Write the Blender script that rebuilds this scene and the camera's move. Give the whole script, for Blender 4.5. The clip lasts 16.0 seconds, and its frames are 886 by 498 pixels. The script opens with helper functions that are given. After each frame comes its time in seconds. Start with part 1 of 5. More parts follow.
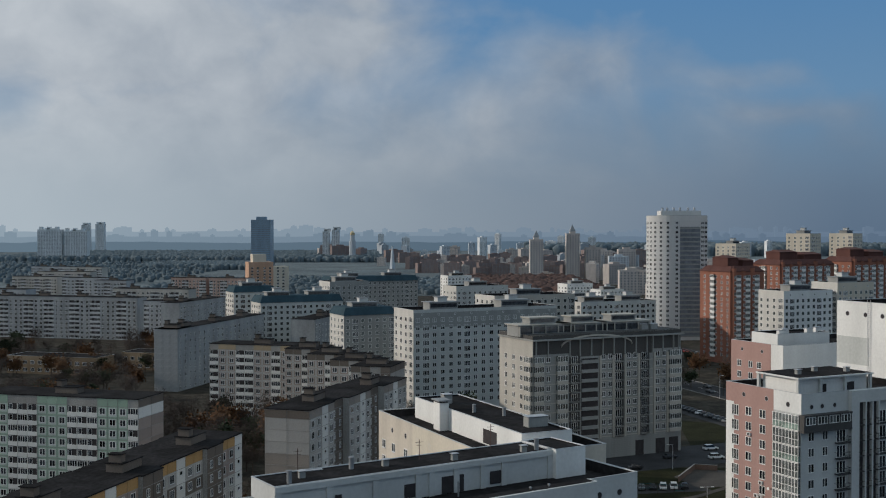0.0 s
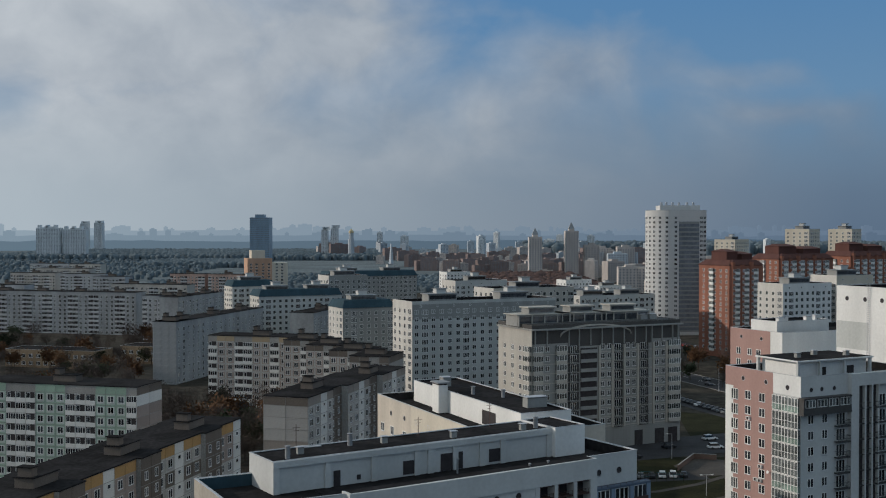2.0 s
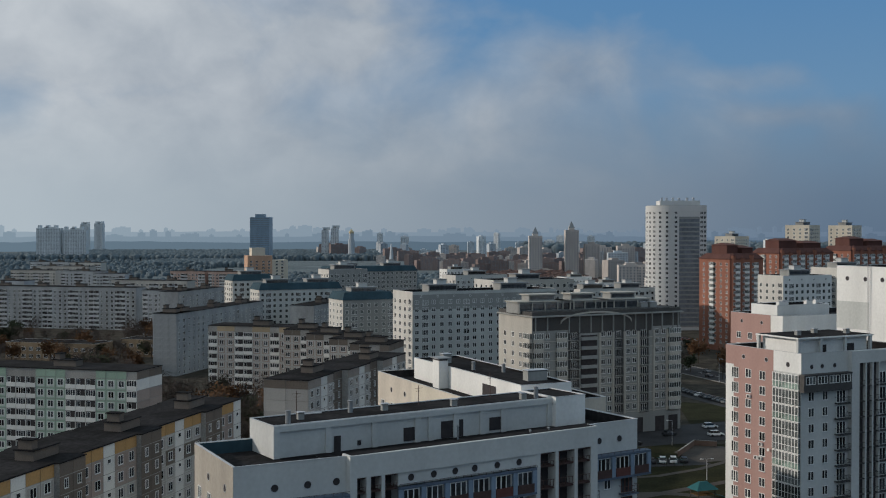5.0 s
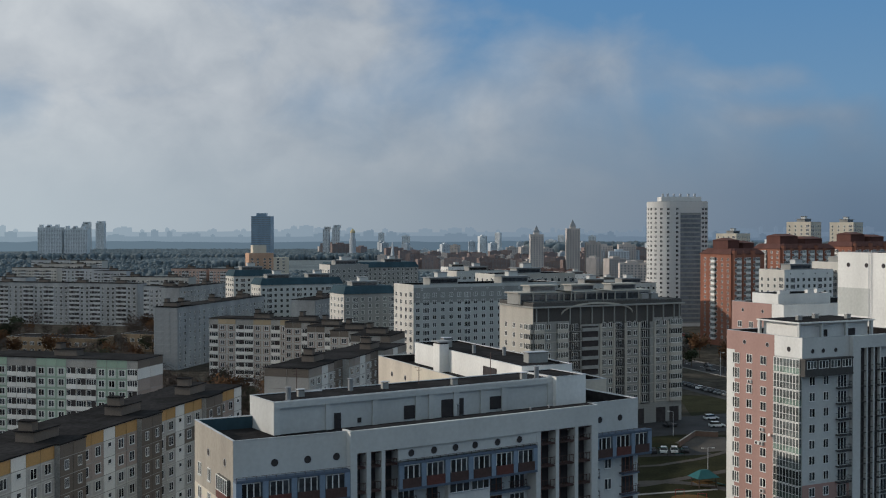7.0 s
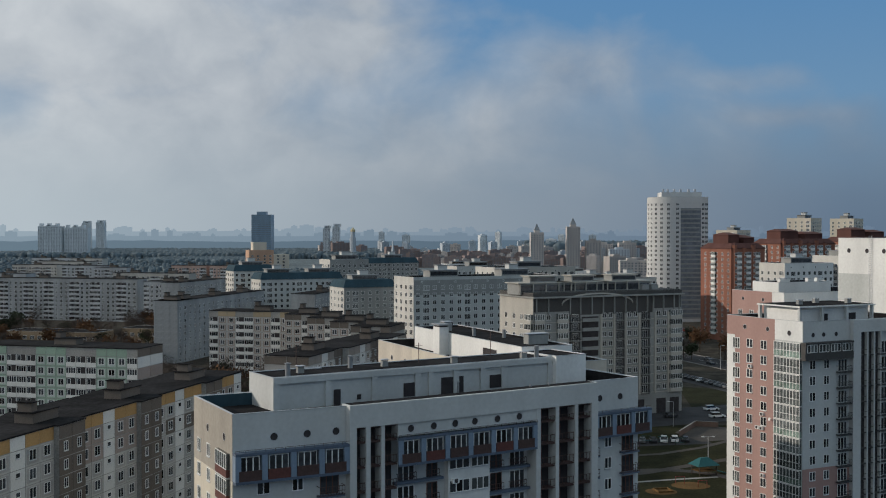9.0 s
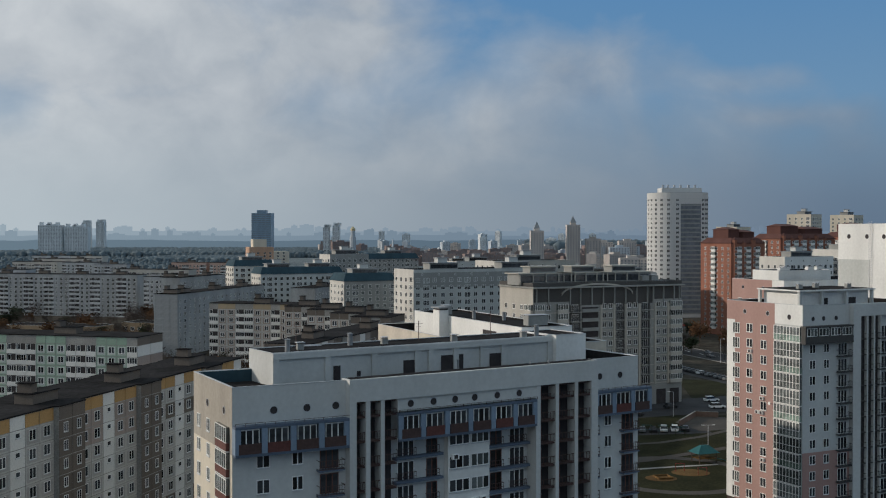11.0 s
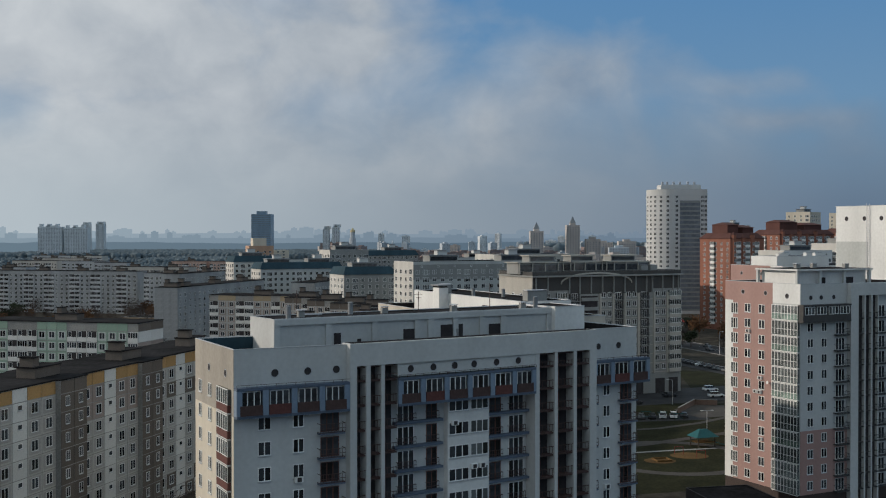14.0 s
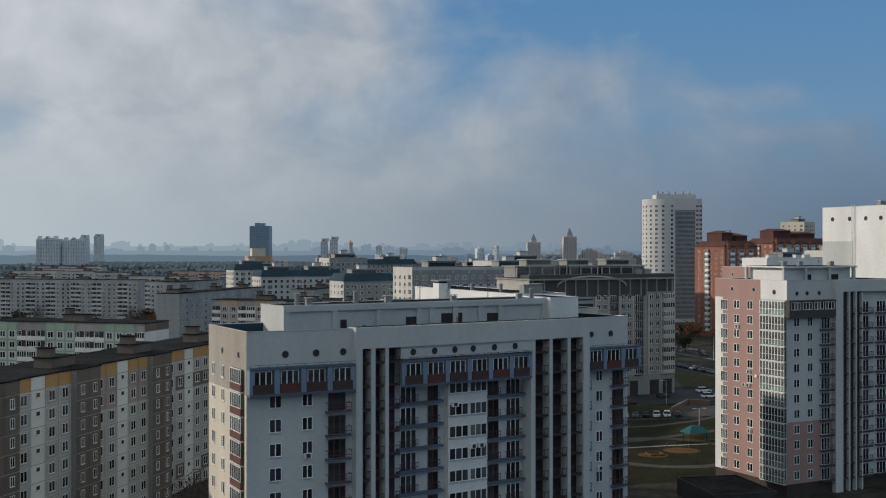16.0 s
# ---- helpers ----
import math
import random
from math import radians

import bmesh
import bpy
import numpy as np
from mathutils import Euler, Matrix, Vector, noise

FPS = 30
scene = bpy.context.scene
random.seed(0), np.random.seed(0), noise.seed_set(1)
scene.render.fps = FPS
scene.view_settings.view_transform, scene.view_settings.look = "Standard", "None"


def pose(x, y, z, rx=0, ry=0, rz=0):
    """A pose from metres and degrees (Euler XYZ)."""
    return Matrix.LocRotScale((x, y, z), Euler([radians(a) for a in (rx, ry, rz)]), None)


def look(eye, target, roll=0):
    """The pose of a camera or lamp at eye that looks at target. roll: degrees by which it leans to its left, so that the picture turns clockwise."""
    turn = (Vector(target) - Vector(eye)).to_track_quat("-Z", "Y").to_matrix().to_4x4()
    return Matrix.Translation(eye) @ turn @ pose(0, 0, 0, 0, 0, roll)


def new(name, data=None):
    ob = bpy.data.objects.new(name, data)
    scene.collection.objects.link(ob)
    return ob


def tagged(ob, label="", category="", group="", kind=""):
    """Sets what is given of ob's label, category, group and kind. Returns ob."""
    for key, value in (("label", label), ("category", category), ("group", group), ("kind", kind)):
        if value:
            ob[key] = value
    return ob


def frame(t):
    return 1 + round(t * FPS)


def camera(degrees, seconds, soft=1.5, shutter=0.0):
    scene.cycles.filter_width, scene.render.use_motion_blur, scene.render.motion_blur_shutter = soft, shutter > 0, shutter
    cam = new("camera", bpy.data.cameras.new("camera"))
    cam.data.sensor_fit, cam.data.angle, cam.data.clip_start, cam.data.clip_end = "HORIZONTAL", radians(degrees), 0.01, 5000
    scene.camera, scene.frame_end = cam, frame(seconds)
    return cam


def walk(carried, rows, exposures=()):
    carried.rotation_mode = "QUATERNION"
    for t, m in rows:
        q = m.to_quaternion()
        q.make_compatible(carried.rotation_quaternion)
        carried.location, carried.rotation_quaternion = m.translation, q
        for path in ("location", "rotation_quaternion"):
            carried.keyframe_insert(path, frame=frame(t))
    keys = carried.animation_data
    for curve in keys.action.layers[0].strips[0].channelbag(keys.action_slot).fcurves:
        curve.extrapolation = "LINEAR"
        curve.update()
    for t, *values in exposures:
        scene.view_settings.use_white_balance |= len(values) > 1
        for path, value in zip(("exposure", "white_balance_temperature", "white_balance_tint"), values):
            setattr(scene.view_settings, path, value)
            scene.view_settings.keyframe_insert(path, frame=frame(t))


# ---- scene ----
cam = camera(43.5, 16.0, soft=1.1)
PATH = [
    (0, pose(-0.17, -0.51, 68.39, 89.032, 0, -0.031)),
    (0.5, pose(-0.15, -0.40, 67.53, 89.064, 0, -0.037)),
    (1, pose(-0.14, -0.26, 66.93, 89.034, 0, -0.057)),
    (1.5, pose(-0.18, -0.17, 66.14, 89.027, 0, -0.084)),
    (2, pose(-0.18, -0.12, 65.40, 89.010, 0, -0.091)),
    (2.5, pose(-0.18, -0.03, 64.69, 89.009, 0, -0.102)),
    (3, pose(-0.15, -0.02, 63.93, 89.012, 0, -0.097)),
    (3.5, pose(-0.25, -0.16, 63.18, 89.010, 0, -0.106)),
    (4, pose(-0.23, -0.21, 62.40, 89.062, 0, -0.097)),
    (6.5, pose(-0.18, -0.22, 58.76, 89.158, 0, -0.044)),
    (7, pose(-0.09, -0.14, 58.02, 89.169, 0, -0.016)),
    (7.5, pose(-0.02, -0.15, 57.28, 89.172, 0, -0.001)),
    (8, pose(-0.04, -0.07, 56.57, 89.162, 0, 0.001)),
    (8.5, pose(-0.03, -0.01, 55.86, 89.165, 0, -0.001)),
    (9, pose(-0.03, 0.06, 55.12, 89.179, 0, -0.002)),
    (11.5, pose(-0.00, 0.04, 51.47, 89.199, 0, 0.001)),
    (12, pose(-0.01, 0.04, 50.71, 89.247, 0, -0.000)),
    (12.5, pose(0.00, 0.00, 50.08, 89.260, 0, 0.000)),
    (13, pose(0.01, 0.03, 49.42, 89.267, 0, 0.004)),
    (13.5, pose(-0.00, -0.02, 48.66, 89.371, 0, 0.001)),
    (14, pose(-0.00, -1.08, 47.94, 89.376, 0, -0.015)),
    (14.5, pose(-0.10, -2.58, 47.30, 89.545, 0, -0.026)),
    (15, pose(-0.21, -4.43, 46.56, 89.768, 0, -0.049)),
    (15.5, pose(-0.32, -6.41, 45.78, 89.949, 0, -0.091)),
    (16, pose(-0.43, -8.50, 45.13, 90.069, 0, -0.154)),
]
walk(cam, PATH, [(0.0, -0.16, 6030, 10), (4.0, -0.14, 6050, 10), (7.0, -0.02, 6130, 10), (16.0, -0.04, 6180, 10)])

# ---- world, sun ----
SUN_TO = Vector((-0.95, 0.15, 0.32)).normalized()
world = bpy.data.worlds.new("world")
scene.world = world
world.use_nodes = True
wt = world.node_tree
wt.nodes.clear()


def wn(kind, **values):
    n = wt.nodes.new(kind)
    for key, value in values.items():
        n.inputs[key].default_value = value
    return n


sky = wt.nodes.new("ShaderNodeTexSky")
sky.sky_type, sky.sun_disc = "NISHITA", False
sky.sun_elevation = math.asin(SUN_TO.z)
sky.sun_rotation = math.atan2(SUN_TO.x, SUN_TO.y)
sky.air_density, sky.dust_density, sky.ozone_density = 1.2, 1.5, 2.0
coord = wt.nodes.new("ShaderNodeTexCoord")
split = wt.nodes.new("ShaderNodeSeparateXYZ")
wt.links.new(coord.outputs["Generated"], split.inputs[0])
# large clouds and their ragged edges
stretch = wt.nodes.new("ShaderNodeMapping")
stretch.inputs["Scale"].default_value = (1.0, 1.0, 1.35)
stretch.inputs["Location"].default_value = (0.35, 0.0, 0.2)
wt.links.new(coord.outputs["Generated"], stretch.inputs[0])
big = wn("ShaderNodeTexNoise", Scale=9.0, Detail=8.0, Roughness=0.50, Distortion=0.35)
wt.links.new(stretch.outputs[0], big.inputs["Vector"])
fine = wn("ShaderNodeTexNoise", Scale=15.0, Detail=8.0, Roughness=0.55, Distortion=0.3)
wt.links.new(stretch.outputs[0], fine.inputs["Vector"])


def wmath(op, a, b=None):
    n = wt.nodes.new("ShaderNodeMath")
    n.operation = op
    for slot, v in ((0, a), (1, b)):
        if v is None:
            continue
        if isinstance(v, (int, float)):
            n.inputs[slot].default_value = v
        else:
            wt.links.new(v, n.inputs[slot])
    return n.outputs[0]


def wramp(value, stops):
    n = wt.nodes.new("ShaderNodeValToRGB")
    while len(n.color_ramp.elements) < len(stops):
        n.color_ramp.elements.new(0.5)
    for e, (p, c) in zip(n.color_ramp.elements, stops):
        e.position, e.color = p, (*c, 1)
    wt.links.new(value, n.inputs[0])
    return n.outputs[0]


def wmix(fac, a, b):
    n = wt.nodes.new("ShaderNodeMix")
    n.data_type = "RGBA"
    wt.links.new(fac, n.inputs["Factor"])
    wt.links.new(a, n.inputs["A"])
    wt.links.new(b, n.inputs["B"])
    return n.outputs["Result"]


def puff(x, z, sx, sz, size):
    """A soft rise or fall of the cloud cover round one direction of the northern sky."""
    a = wmath("DIVIDE", wmath("SUBTRACT", split.outputs["X"], x), sx)
    c = wmath("DIVIDE", wmath("SUBTRACT", split.outputs["Z"], z), sz)
    d = wmath("ADD", wmath("MULTIPLY", a, a), wmath("MULTIPLY", c, c))
    north = wmath("GREATER_THAN", split.outputs["Y"], 0.0)
    return wmath("MULTIPLY", wmath("MULTIPLY", wmath("POWER", 2.718, wmath("MULTIPLY", d, -1.0)), size), north)


# cloud towards the west, opening to the upper east, with a few loose wisps
cover = wmath("MULTIPLY", wmath("SUBTRACT", big.outputs["Fac"], 0.5), 1.05)
cover = wmath("ADD", cover, wmath("ADD", wmath("MULTIPLY", split.outputs["X"], -0.85), 0.74))
cover = wmath("ADD", cover, wmath("MULTIPLY", split.outputs["Z"], -0.85))
for x, z, sx, sz, size in ((-0.37, 0.100, 0.05, 0.030, -0.35), (0.035, 0.165, 0.05, 0.040, -0.26), (0.24, 0.20, 0.16, 0.050, -0.32), (0.20, 0.110, 0.045, 0.020, -0.10),
                           (0.275, 0.132, 0.040, 0.014, 0.26), (0.295, 0.100, 0.050, 0.010, 0.30), (0.36, 0.140, 0.05, 0.030, -0.20), (0.12, 0.135, 0.06, 0.045, 0.22), (-0.08, 0.18, 0.07, 0.05, 0.20)):
    cover = wmath("ADD", cover, puff(x, z, sx, sz, size))
mask = wramp(cover, [(0.26, (0, 0, 0)), (0.80, (1, 1, 1))])
light = wmath("ADD", wmath("MULTIPLY", wmath("SUBTRACT", fine.outputs["Fac"], 0.5), 0.50), wmath("MULTIPLY", wmath("SUBTRACT", big.outputs["Fac"], 0.5), 0.42))
light = wmath("ADD", wmath("ADD", light, 0.36), wmath("ADD", wmath("MULTIPLY", split.outputs["X"], -0.62), wmath("MULTIPLY", split.outputs["Z"], 0.25)))
cloud = wramp(light, [(0.08, (2.3, 2.85, 3.6)), (0.36, (4.1, 4.55, 5.0)), (0.72, (7.0, 7.2, 7.2))])
blue = wramp(wmath("ABSOLUTE", split.outputs["Z"]), [(0.0, (2.6, 3.7, 4.9)), (0.10, (1.75, 3.3, 5.2)), (0.25, (0.95, 2.7, 5.3)), (0.6, (0.7, 2.0, 4.6))])
half = wt.nodes.new("ShaderNodeValue")
half.outputs[0].default_value = 0.85
clear = wmix(half.outputs[0], sky.outputs[0], blue)
seen_sky = wmix(mask, clear, cloud)
# bright thin overcast higher up
veil = wramp(split.outputs["Z"], [(0.27, (0, 0, 0)), (0.42, (1, 1, 1))])
veil_colour = wt.nodes.new("ShaderNodeRGB")
veil_colour.outputs[0].default_value = (4.9, 5.7, 6.0, 1)
seen_sky = wmix(veil, seen_sky, veil_colour.outputs[0])
# low mist over the horizon
mist = wramp(wmath("ABSOLUTE", split.outputs["Z"]), [(0.0, (1, 1, 1)), (0.03, (0.85, 0.85, 0.85)), (0.12, (0, 0, 0))])
mist_colour = wramp(wmath("ADD", wmath("MULTIPLY", split.outputs["X"], 1.3), 0.5), [(0.05, (5.5, 6.1, 6.3)), (0.5, (3.3, 3.85, 4.3)), (0.95, (1.5, 2.1, 2.85))])
final = wmix(mist, seen_sky, mist_colour)
back = wn("ShaderNodeBackground", Strength=0.085)
wt.links.new(final, back.inputs["Color"])
out = wt.nodes.new("ShaderNodeOutputWorld")
wt.links.new(back.outputs[0], out.inputs[0])

sun_data = bpy.data.lights.new("sun", "SUN")
sun_data.energy, sun_data.angle, sun_data.color = 2.6, radians(0.6), (1.0, 0.86, 0.70)
sun = new("sun", sun_data)
sun.matrix_world = look((0, 0, 300), Vector((0, 0, 300)) - SUN_TO)


# ---- materials ----
def mat(name, colour, rough=0.85, grain=0.12, scale=3.0, stain=0.18, bump=0.25, metal=0.0, vary=0.0, spec=0.3):
    """Plain surface with grain, broad stains and fine relief, in metres."""
    m = bpy.data.materials.new(name)
    m.use_nodes = True
    t = m.node_tree
    p = t.nodes["Principled BSDF"]
    p.inputs["Roughness"].default_value, p.inputs["Metallic"].default_value = rough, metal
    p.inputs["Specular IOR Level"].default_value = spec
    tc = t.nodes.new("ShaderNodeTexCoord")
    n1, n2 = t.nodes.new("ShaderNodeTexNoise"), t.nodes.new("ShaderNodeTexNoise")
    n1.inputs["Scale"].default_value, n1.inputs["Detail"].default_value = scale, 6
    n2.inputs["Scale"].default_value, n2.inputs["Detail"].default_value = 0.16, 4
    mp = t.nodes.new("ShaderNodeMapping")
    mp.inputs["Scale"].default_value = (1, 1, 0.35)
    t.links.new(tc.outputs["Object"], mp.inputs[0])
    t.links.new(tc.outputs["Object"], n1.inputs["Vector"])
    t.links.new(mp.outputs[0], n2.inputs["Vector"])

    def amount(node, size):
        r = t.nodes.new("ShaderNodeMapRange")
        r.inputs["From Min"].default_value, r.inputs["From Max"].default_value = 0.3, 0.7
        r.inputs["To Min"].default_value, r.inputs["To Max"].default_value = 1 - size, 1 + size
        t.links.new(node, r.inputs["Value"])
        return r.outputs[0]

    def times(a, b):
        k = t.nodes.new("ShaderNodeMath")
        k.operation = "MULTIPLY"
        t.links.new(a, k.inputs[0])
        t.links.new(b, k.inputs[1])
        return k.outputs[0]

    v = times(amount(n1.outputs["Fac"], grain), amount(n2.outputs["Fac"], stain))
    if vary:
        oi = t.nodes.new("ShaderNodeObjectInfo")
        r = t.nodes.new("ShaderNodeMapRange")
        r.inputs["To Min"].default_value, r.inputs["To Max"].default_value = 1 - vary, 1 + vary
        t.links.new(oi.outputs["Random"], r.inputs["Value"])
        v = times(v, r.outputs[0])
    hsv = t.nodes.new("ShaderNodeHueSaturation")
    hsv.inputs["Color"].default_value = (*colour, 1)
    t.links.new(v, hsv.inputs["Value"])
    t.links.new(hsv.outputs[0], p.inputs["Base Color"])
    if bump:
        b = t.nodes.new("ShaderNodeBump")
        b.inputs["Strength"].default_value, b.inputs["Distance"].default_value = bump, 0.02
        t.links.new(n1.outputs["Fac"], b.inputs["Height"])
        t.links.new(b.outputs[0], p.inputs["Normal"])
    return m


def glass_mat(name, colour, rough=0.08):
    """Dark window glass with curtains and rooms of differing brightness behind it."""
    m = mat(name, colour, rough, grain=0.5, scale=0.9, stain=0.3, bump=0.0, vary=0.75, spec=0.5)
    return m


PLASTER = mat("white_plaster", (0.53, 0.54, 0.53), 0.9, 0.05, 2.0, 0.10)
PLASTER_BRIGHT = mat("bright_plaster", (0.72, 0.72, 0.70), 0.9, 0.05, 2.0, 0.10)
BEIGE = mat("beige_plaster", (0.52, 0.47, 0.40), 0.9, 0.06, 2.0, 0.14)
CREAM = mat("cream_plaster", (0.58, 0.53, 0.44), 0.9, 0.05, 2.0, 0.10)
PINK = mat("pink_plaster", (0.375, 0.24, 0.212), 0.9, 0.05, 2.0, 0.08)
BEIGE_GREY = mat("greyish_beige_plaster", (0.36, 0.33, 0.285), 0.9, 0.08, 2.0, 0.18)
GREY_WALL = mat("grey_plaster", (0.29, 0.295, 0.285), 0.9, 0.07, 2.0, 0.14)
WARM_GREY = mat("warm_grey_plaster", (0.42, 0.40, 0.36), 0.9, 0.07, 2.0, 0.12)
TOWER_WHITE = mat("tower_plaster", (0.56, 0.56, 0.55), 0.8, 0.05, 2.0, 0.08)
BRICK_RED = mat("red_brick", (0.265, 0.115, 0.078), 0.9, 0.18, 5.0, 0.16)
BRICK_DARK = mat("dark_red_brick", (0.10, 0.045, 0.038), 0.9, 0.15, 5.0, 0.16)
PLINTH = mat("brown_plinth", (0.06, 0.045, 0.04), 0.8, 0.15, 3.0, 0.2)
PANEL = mat("concrete_panel", (0.40, 0.385, 0.365), 0.92, 0.10, 4.0, 0.14, vary=0.10)
PANEL_BROWN = mat("brown_pebble_panel", (0.16, 0.135, 0.115), 0.95, 0.16, 6.0, 0.14, vary=0.10)
PANEL_ORANGE = mat("ochre_panel", (0.45, 0.28, 0.12), 0.92, 0.12, 4.0, 0.18, vary=0.10)
PANEL_GREEN = mat("pale_green_panel", (0.33, 0.44, 0.35), 0.92, 0.10, 4.0, 0.14, vary=0.10)
PANEL_LIGHT = mat("pale_panel", (0.70, 0.69, 0.66), 0.92, 0.08, 4.0, 0.12, vary=0.08)
# Far panel and loggia colours have the blue-grey of haze painted in.
PANEL_FAR = mat("hazed_far_panel", (0.37, 0.385, 0.40), 0.92, 0.10, 1.0, 0.16, bump=0, vary=0.06)
PANEL_FAR_LIGHT = mat("hazed_far_loggia", (0.47, 0.485, 0.495), 0.92, 0.10, 1.0, 0.16, bump=0)
ATTIC_DARK = mat("dark_attic_cladding", (0.07, 0.068, 0.066), 0.8, 0.1, 2.0, 0.15)
PANEL_JOINT = mat("panel_joint", (0.33, 0.32, 0.30), 0.95, 0.2, 4.0, 0.2)
ROOF = mat("bitumen_roof", (0.024, 0.023, 0.024), 0.97, 0.35, 1.2, 0.45, spec=0.03)
ROOF_GREY = mat("pale_roof_sheet", (0.26, 0.27, 0.28), 0.7, 0.12, 1.2, 0.2)
ROOF_BLUE = mat("blue_roof_sheet", (0.035, 0.066, 0.086), 0.85, 0.12, 1.2, 0.2, spec=0.12)
METAL_EDGE = mat("galvanised_edge", (0.50, 0.51, 0.53), 0.5, 0.10, 4.0, 0.1, metal=0.4)
BLUE_PAINT = mat("blue_paint", (0.10, 0.13, 0.18), 0.7, 0.08, 3.0, 0.12)
BLUE_PALE = mat("pale_blue_paint", (0.20, 0.26, 0.34), 0.7, 0.08, 3.0, 0.12)
RAIL = mat("dark_brown_rail", (0.075, 0.045, 0.04), 0.6, 0.2, 3.0, 0.15)
RAIL_RED = mat("rust_red_balcony_sheet", (0.115, 0.045, 0.038), 0.6, 0.2, 3.0, 0.15)
# For dark parts, and for shade painted into recesses and openings.
DARK = mat("dark_parts_and_shade", (0.045, 0.04, 0.042), 0.9, 0.2, 1.0, 0.2)
FRAME = mat("white_window_frame", (0.78, 0.78, 0.76), 0.5, 0.05, 3.0, 0.08, vary=0.12)
FRAME_BROWN = mat("brown_window_frame", (0.15, 0.065, 0.045), 0.5, 0.1, 3.0, 0.1, vary=0.3)
GLASS = glass_mat("window_glass", (0.040, 0.044, 0.050))
GLASS_PALE = glass_mat("curtained_glass", (0.095, 0.105, 0.105), 0.12)
GLASS_GREEN = glass_mat("greenish_glass", (0.12, 0.16, 0.14), 0.15)
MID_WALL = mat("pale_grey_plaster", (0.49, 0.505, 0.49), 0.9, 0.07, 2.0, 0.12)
# Raised for the sun-facing walls, so part of their sunlight is painted.
MID_LIGHT = mat("sun_side_plaster", (0.54, 0.525, 0.49), 0.9, 0.07, 2.0, 0.12)
OCHRE_DULL = mat("dull_ochre_plaster", (0.27, 0.20, 0.13), 0.92, 0.12, 2.0, 0.2)
PANEL_ROSE = mat("brownish_panel", (0.35, 0.29, 0.26), 0.92, 0.10, 4.0, 0.14, vary=0.10)
PANEL_PEACH = mat("peach_panel", (0.44, 0.315, 0.265), 0.92, 0.10, 1.0, 0.16, bump=0)
PANEL_WARM_FAR = mat("far_cream_panel", (0.44, 0.42, 0.385), 0.92, 0.10, 1.0, 0.16, bump=0)
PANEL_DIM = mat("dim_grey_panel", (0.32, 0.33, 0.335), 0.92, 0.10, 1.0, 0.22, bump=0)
PANEL_TAUPE = mat("taupe_pebble_panel", (0.30, 0.265, 0.235), 0.95, 0.14, 5.0, 0.16, vary=0.08)
PANEL_RIM = mat("pale_panel_rim", (0.50, 0.485, 0.46), 0.92, 0.08, 4.0, 0.14, vary=0.08)
PANEL_PALE_FIELD = mat("greenish_white_panel", (0.56, 0.60, 0.55), 0.92, 0.08, 4.0, 0.12, vary=0.08)
PANEL_OCHRE_PALE = mat("pale_ochre_panel", (0.42, 0.33, 0.22), 0.92, 0.10, 4.0, 0.16, vary=0.10)
# Far slabs: light and haze are put into this raised colour.
SLAB_FAR = mat("hazed_slab_wall", (0.60, 0.63, 0.65), 0.9, 0.08, 0.5, 0.12, bump=0)
# Meadow paled to blue-grey, the haze over it painted in.
MEADOW = mat("hazed_meadow", (0.135, 0.16, 0.17), 0.98, 0.25, 0.01, 0.3, bump=0, spec=0.1)
GROUND = mat("dry_ground", (0.046, 0.041, 0.033), 0.98, 0.35, 0.5, 0.5, spec=0.1)
GRASS = mat("autumn_grass", (0.022, 0.023, 0.010), 0.98, 0.4, 1.5, 0.35, spec=0.1)
SAND = mat("sand", (0.12, 0.072, 0.03), 0.98, 0.2, 2.0, 0.3, spec=0.1)
ASPHALT = mat("asphalt", (0.038, 0.038, 0.041), 0.9, 0.25, 2.0, 0.3, spec=0.25)
PAVING = mat("concrete_paving", (0.065, 0.058, 0.052), 0.9, 0.2, 1.5, 0.25)
KERB = mat("kerb_stone", (0.28, 0.27, 0.26), 0.9, 0.15, 2.0, 0.2)
BARK = mat("bark", (0.07, 0.055, 0.045), 0.95, 0.3, 6.0, 0.2)
LEAF_RUST = mat("rusty_leaves", (0.11, 0.055, 0.025), 0.9, 0.4, 2.0, 0.4, bump=0, vary=0.3)
LEAF_GREEN = mat("dark_green_leaves", (0.035, 0.045, 0.022), 0.9, 0.4, 2.0, 0.4, bump=0, vary=0.3)
TWIGS = mat("bare_twigs", (0.075, 0.058, 0.05), 0.95, 0.4, 2.0, 0.4, bump=0, vary=0.3)
# Wood colour lightened and blued in place of haze.
WOOD_FAR = mat("hazed_far_woods", (0.10, 0.13, 0.15), 0.95, 0.3, 0.03, 0.3, bump=0)
# Distant walls and panes: haze is mixed into their colours.
WALL_FAR = mat("hazed_pale_wall", (0.42, 0.46, 0.50), 0.9, 0.08, 0.5, 0.12, bump=0, vary=0.18)
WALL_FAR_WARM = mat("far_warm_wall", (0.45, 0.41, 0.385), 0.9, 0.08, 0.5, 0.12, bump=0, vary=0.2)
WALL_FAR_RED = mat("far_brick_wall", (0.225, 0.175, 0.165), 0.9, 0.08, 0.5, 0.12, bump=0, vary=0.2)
GLASS_FAR = mat("hazed_glass", (0.16, 0.18, 0.205), 0.3, 0.2, 0.5, 0.2, bump=0)
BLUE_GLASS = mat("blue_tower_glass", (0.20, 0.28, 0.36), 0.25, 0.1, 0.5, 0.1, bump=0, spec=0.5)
TYRE = mat("tyre_rubber", (0.02, 0.02, 0.02), 0.9, 0.1)
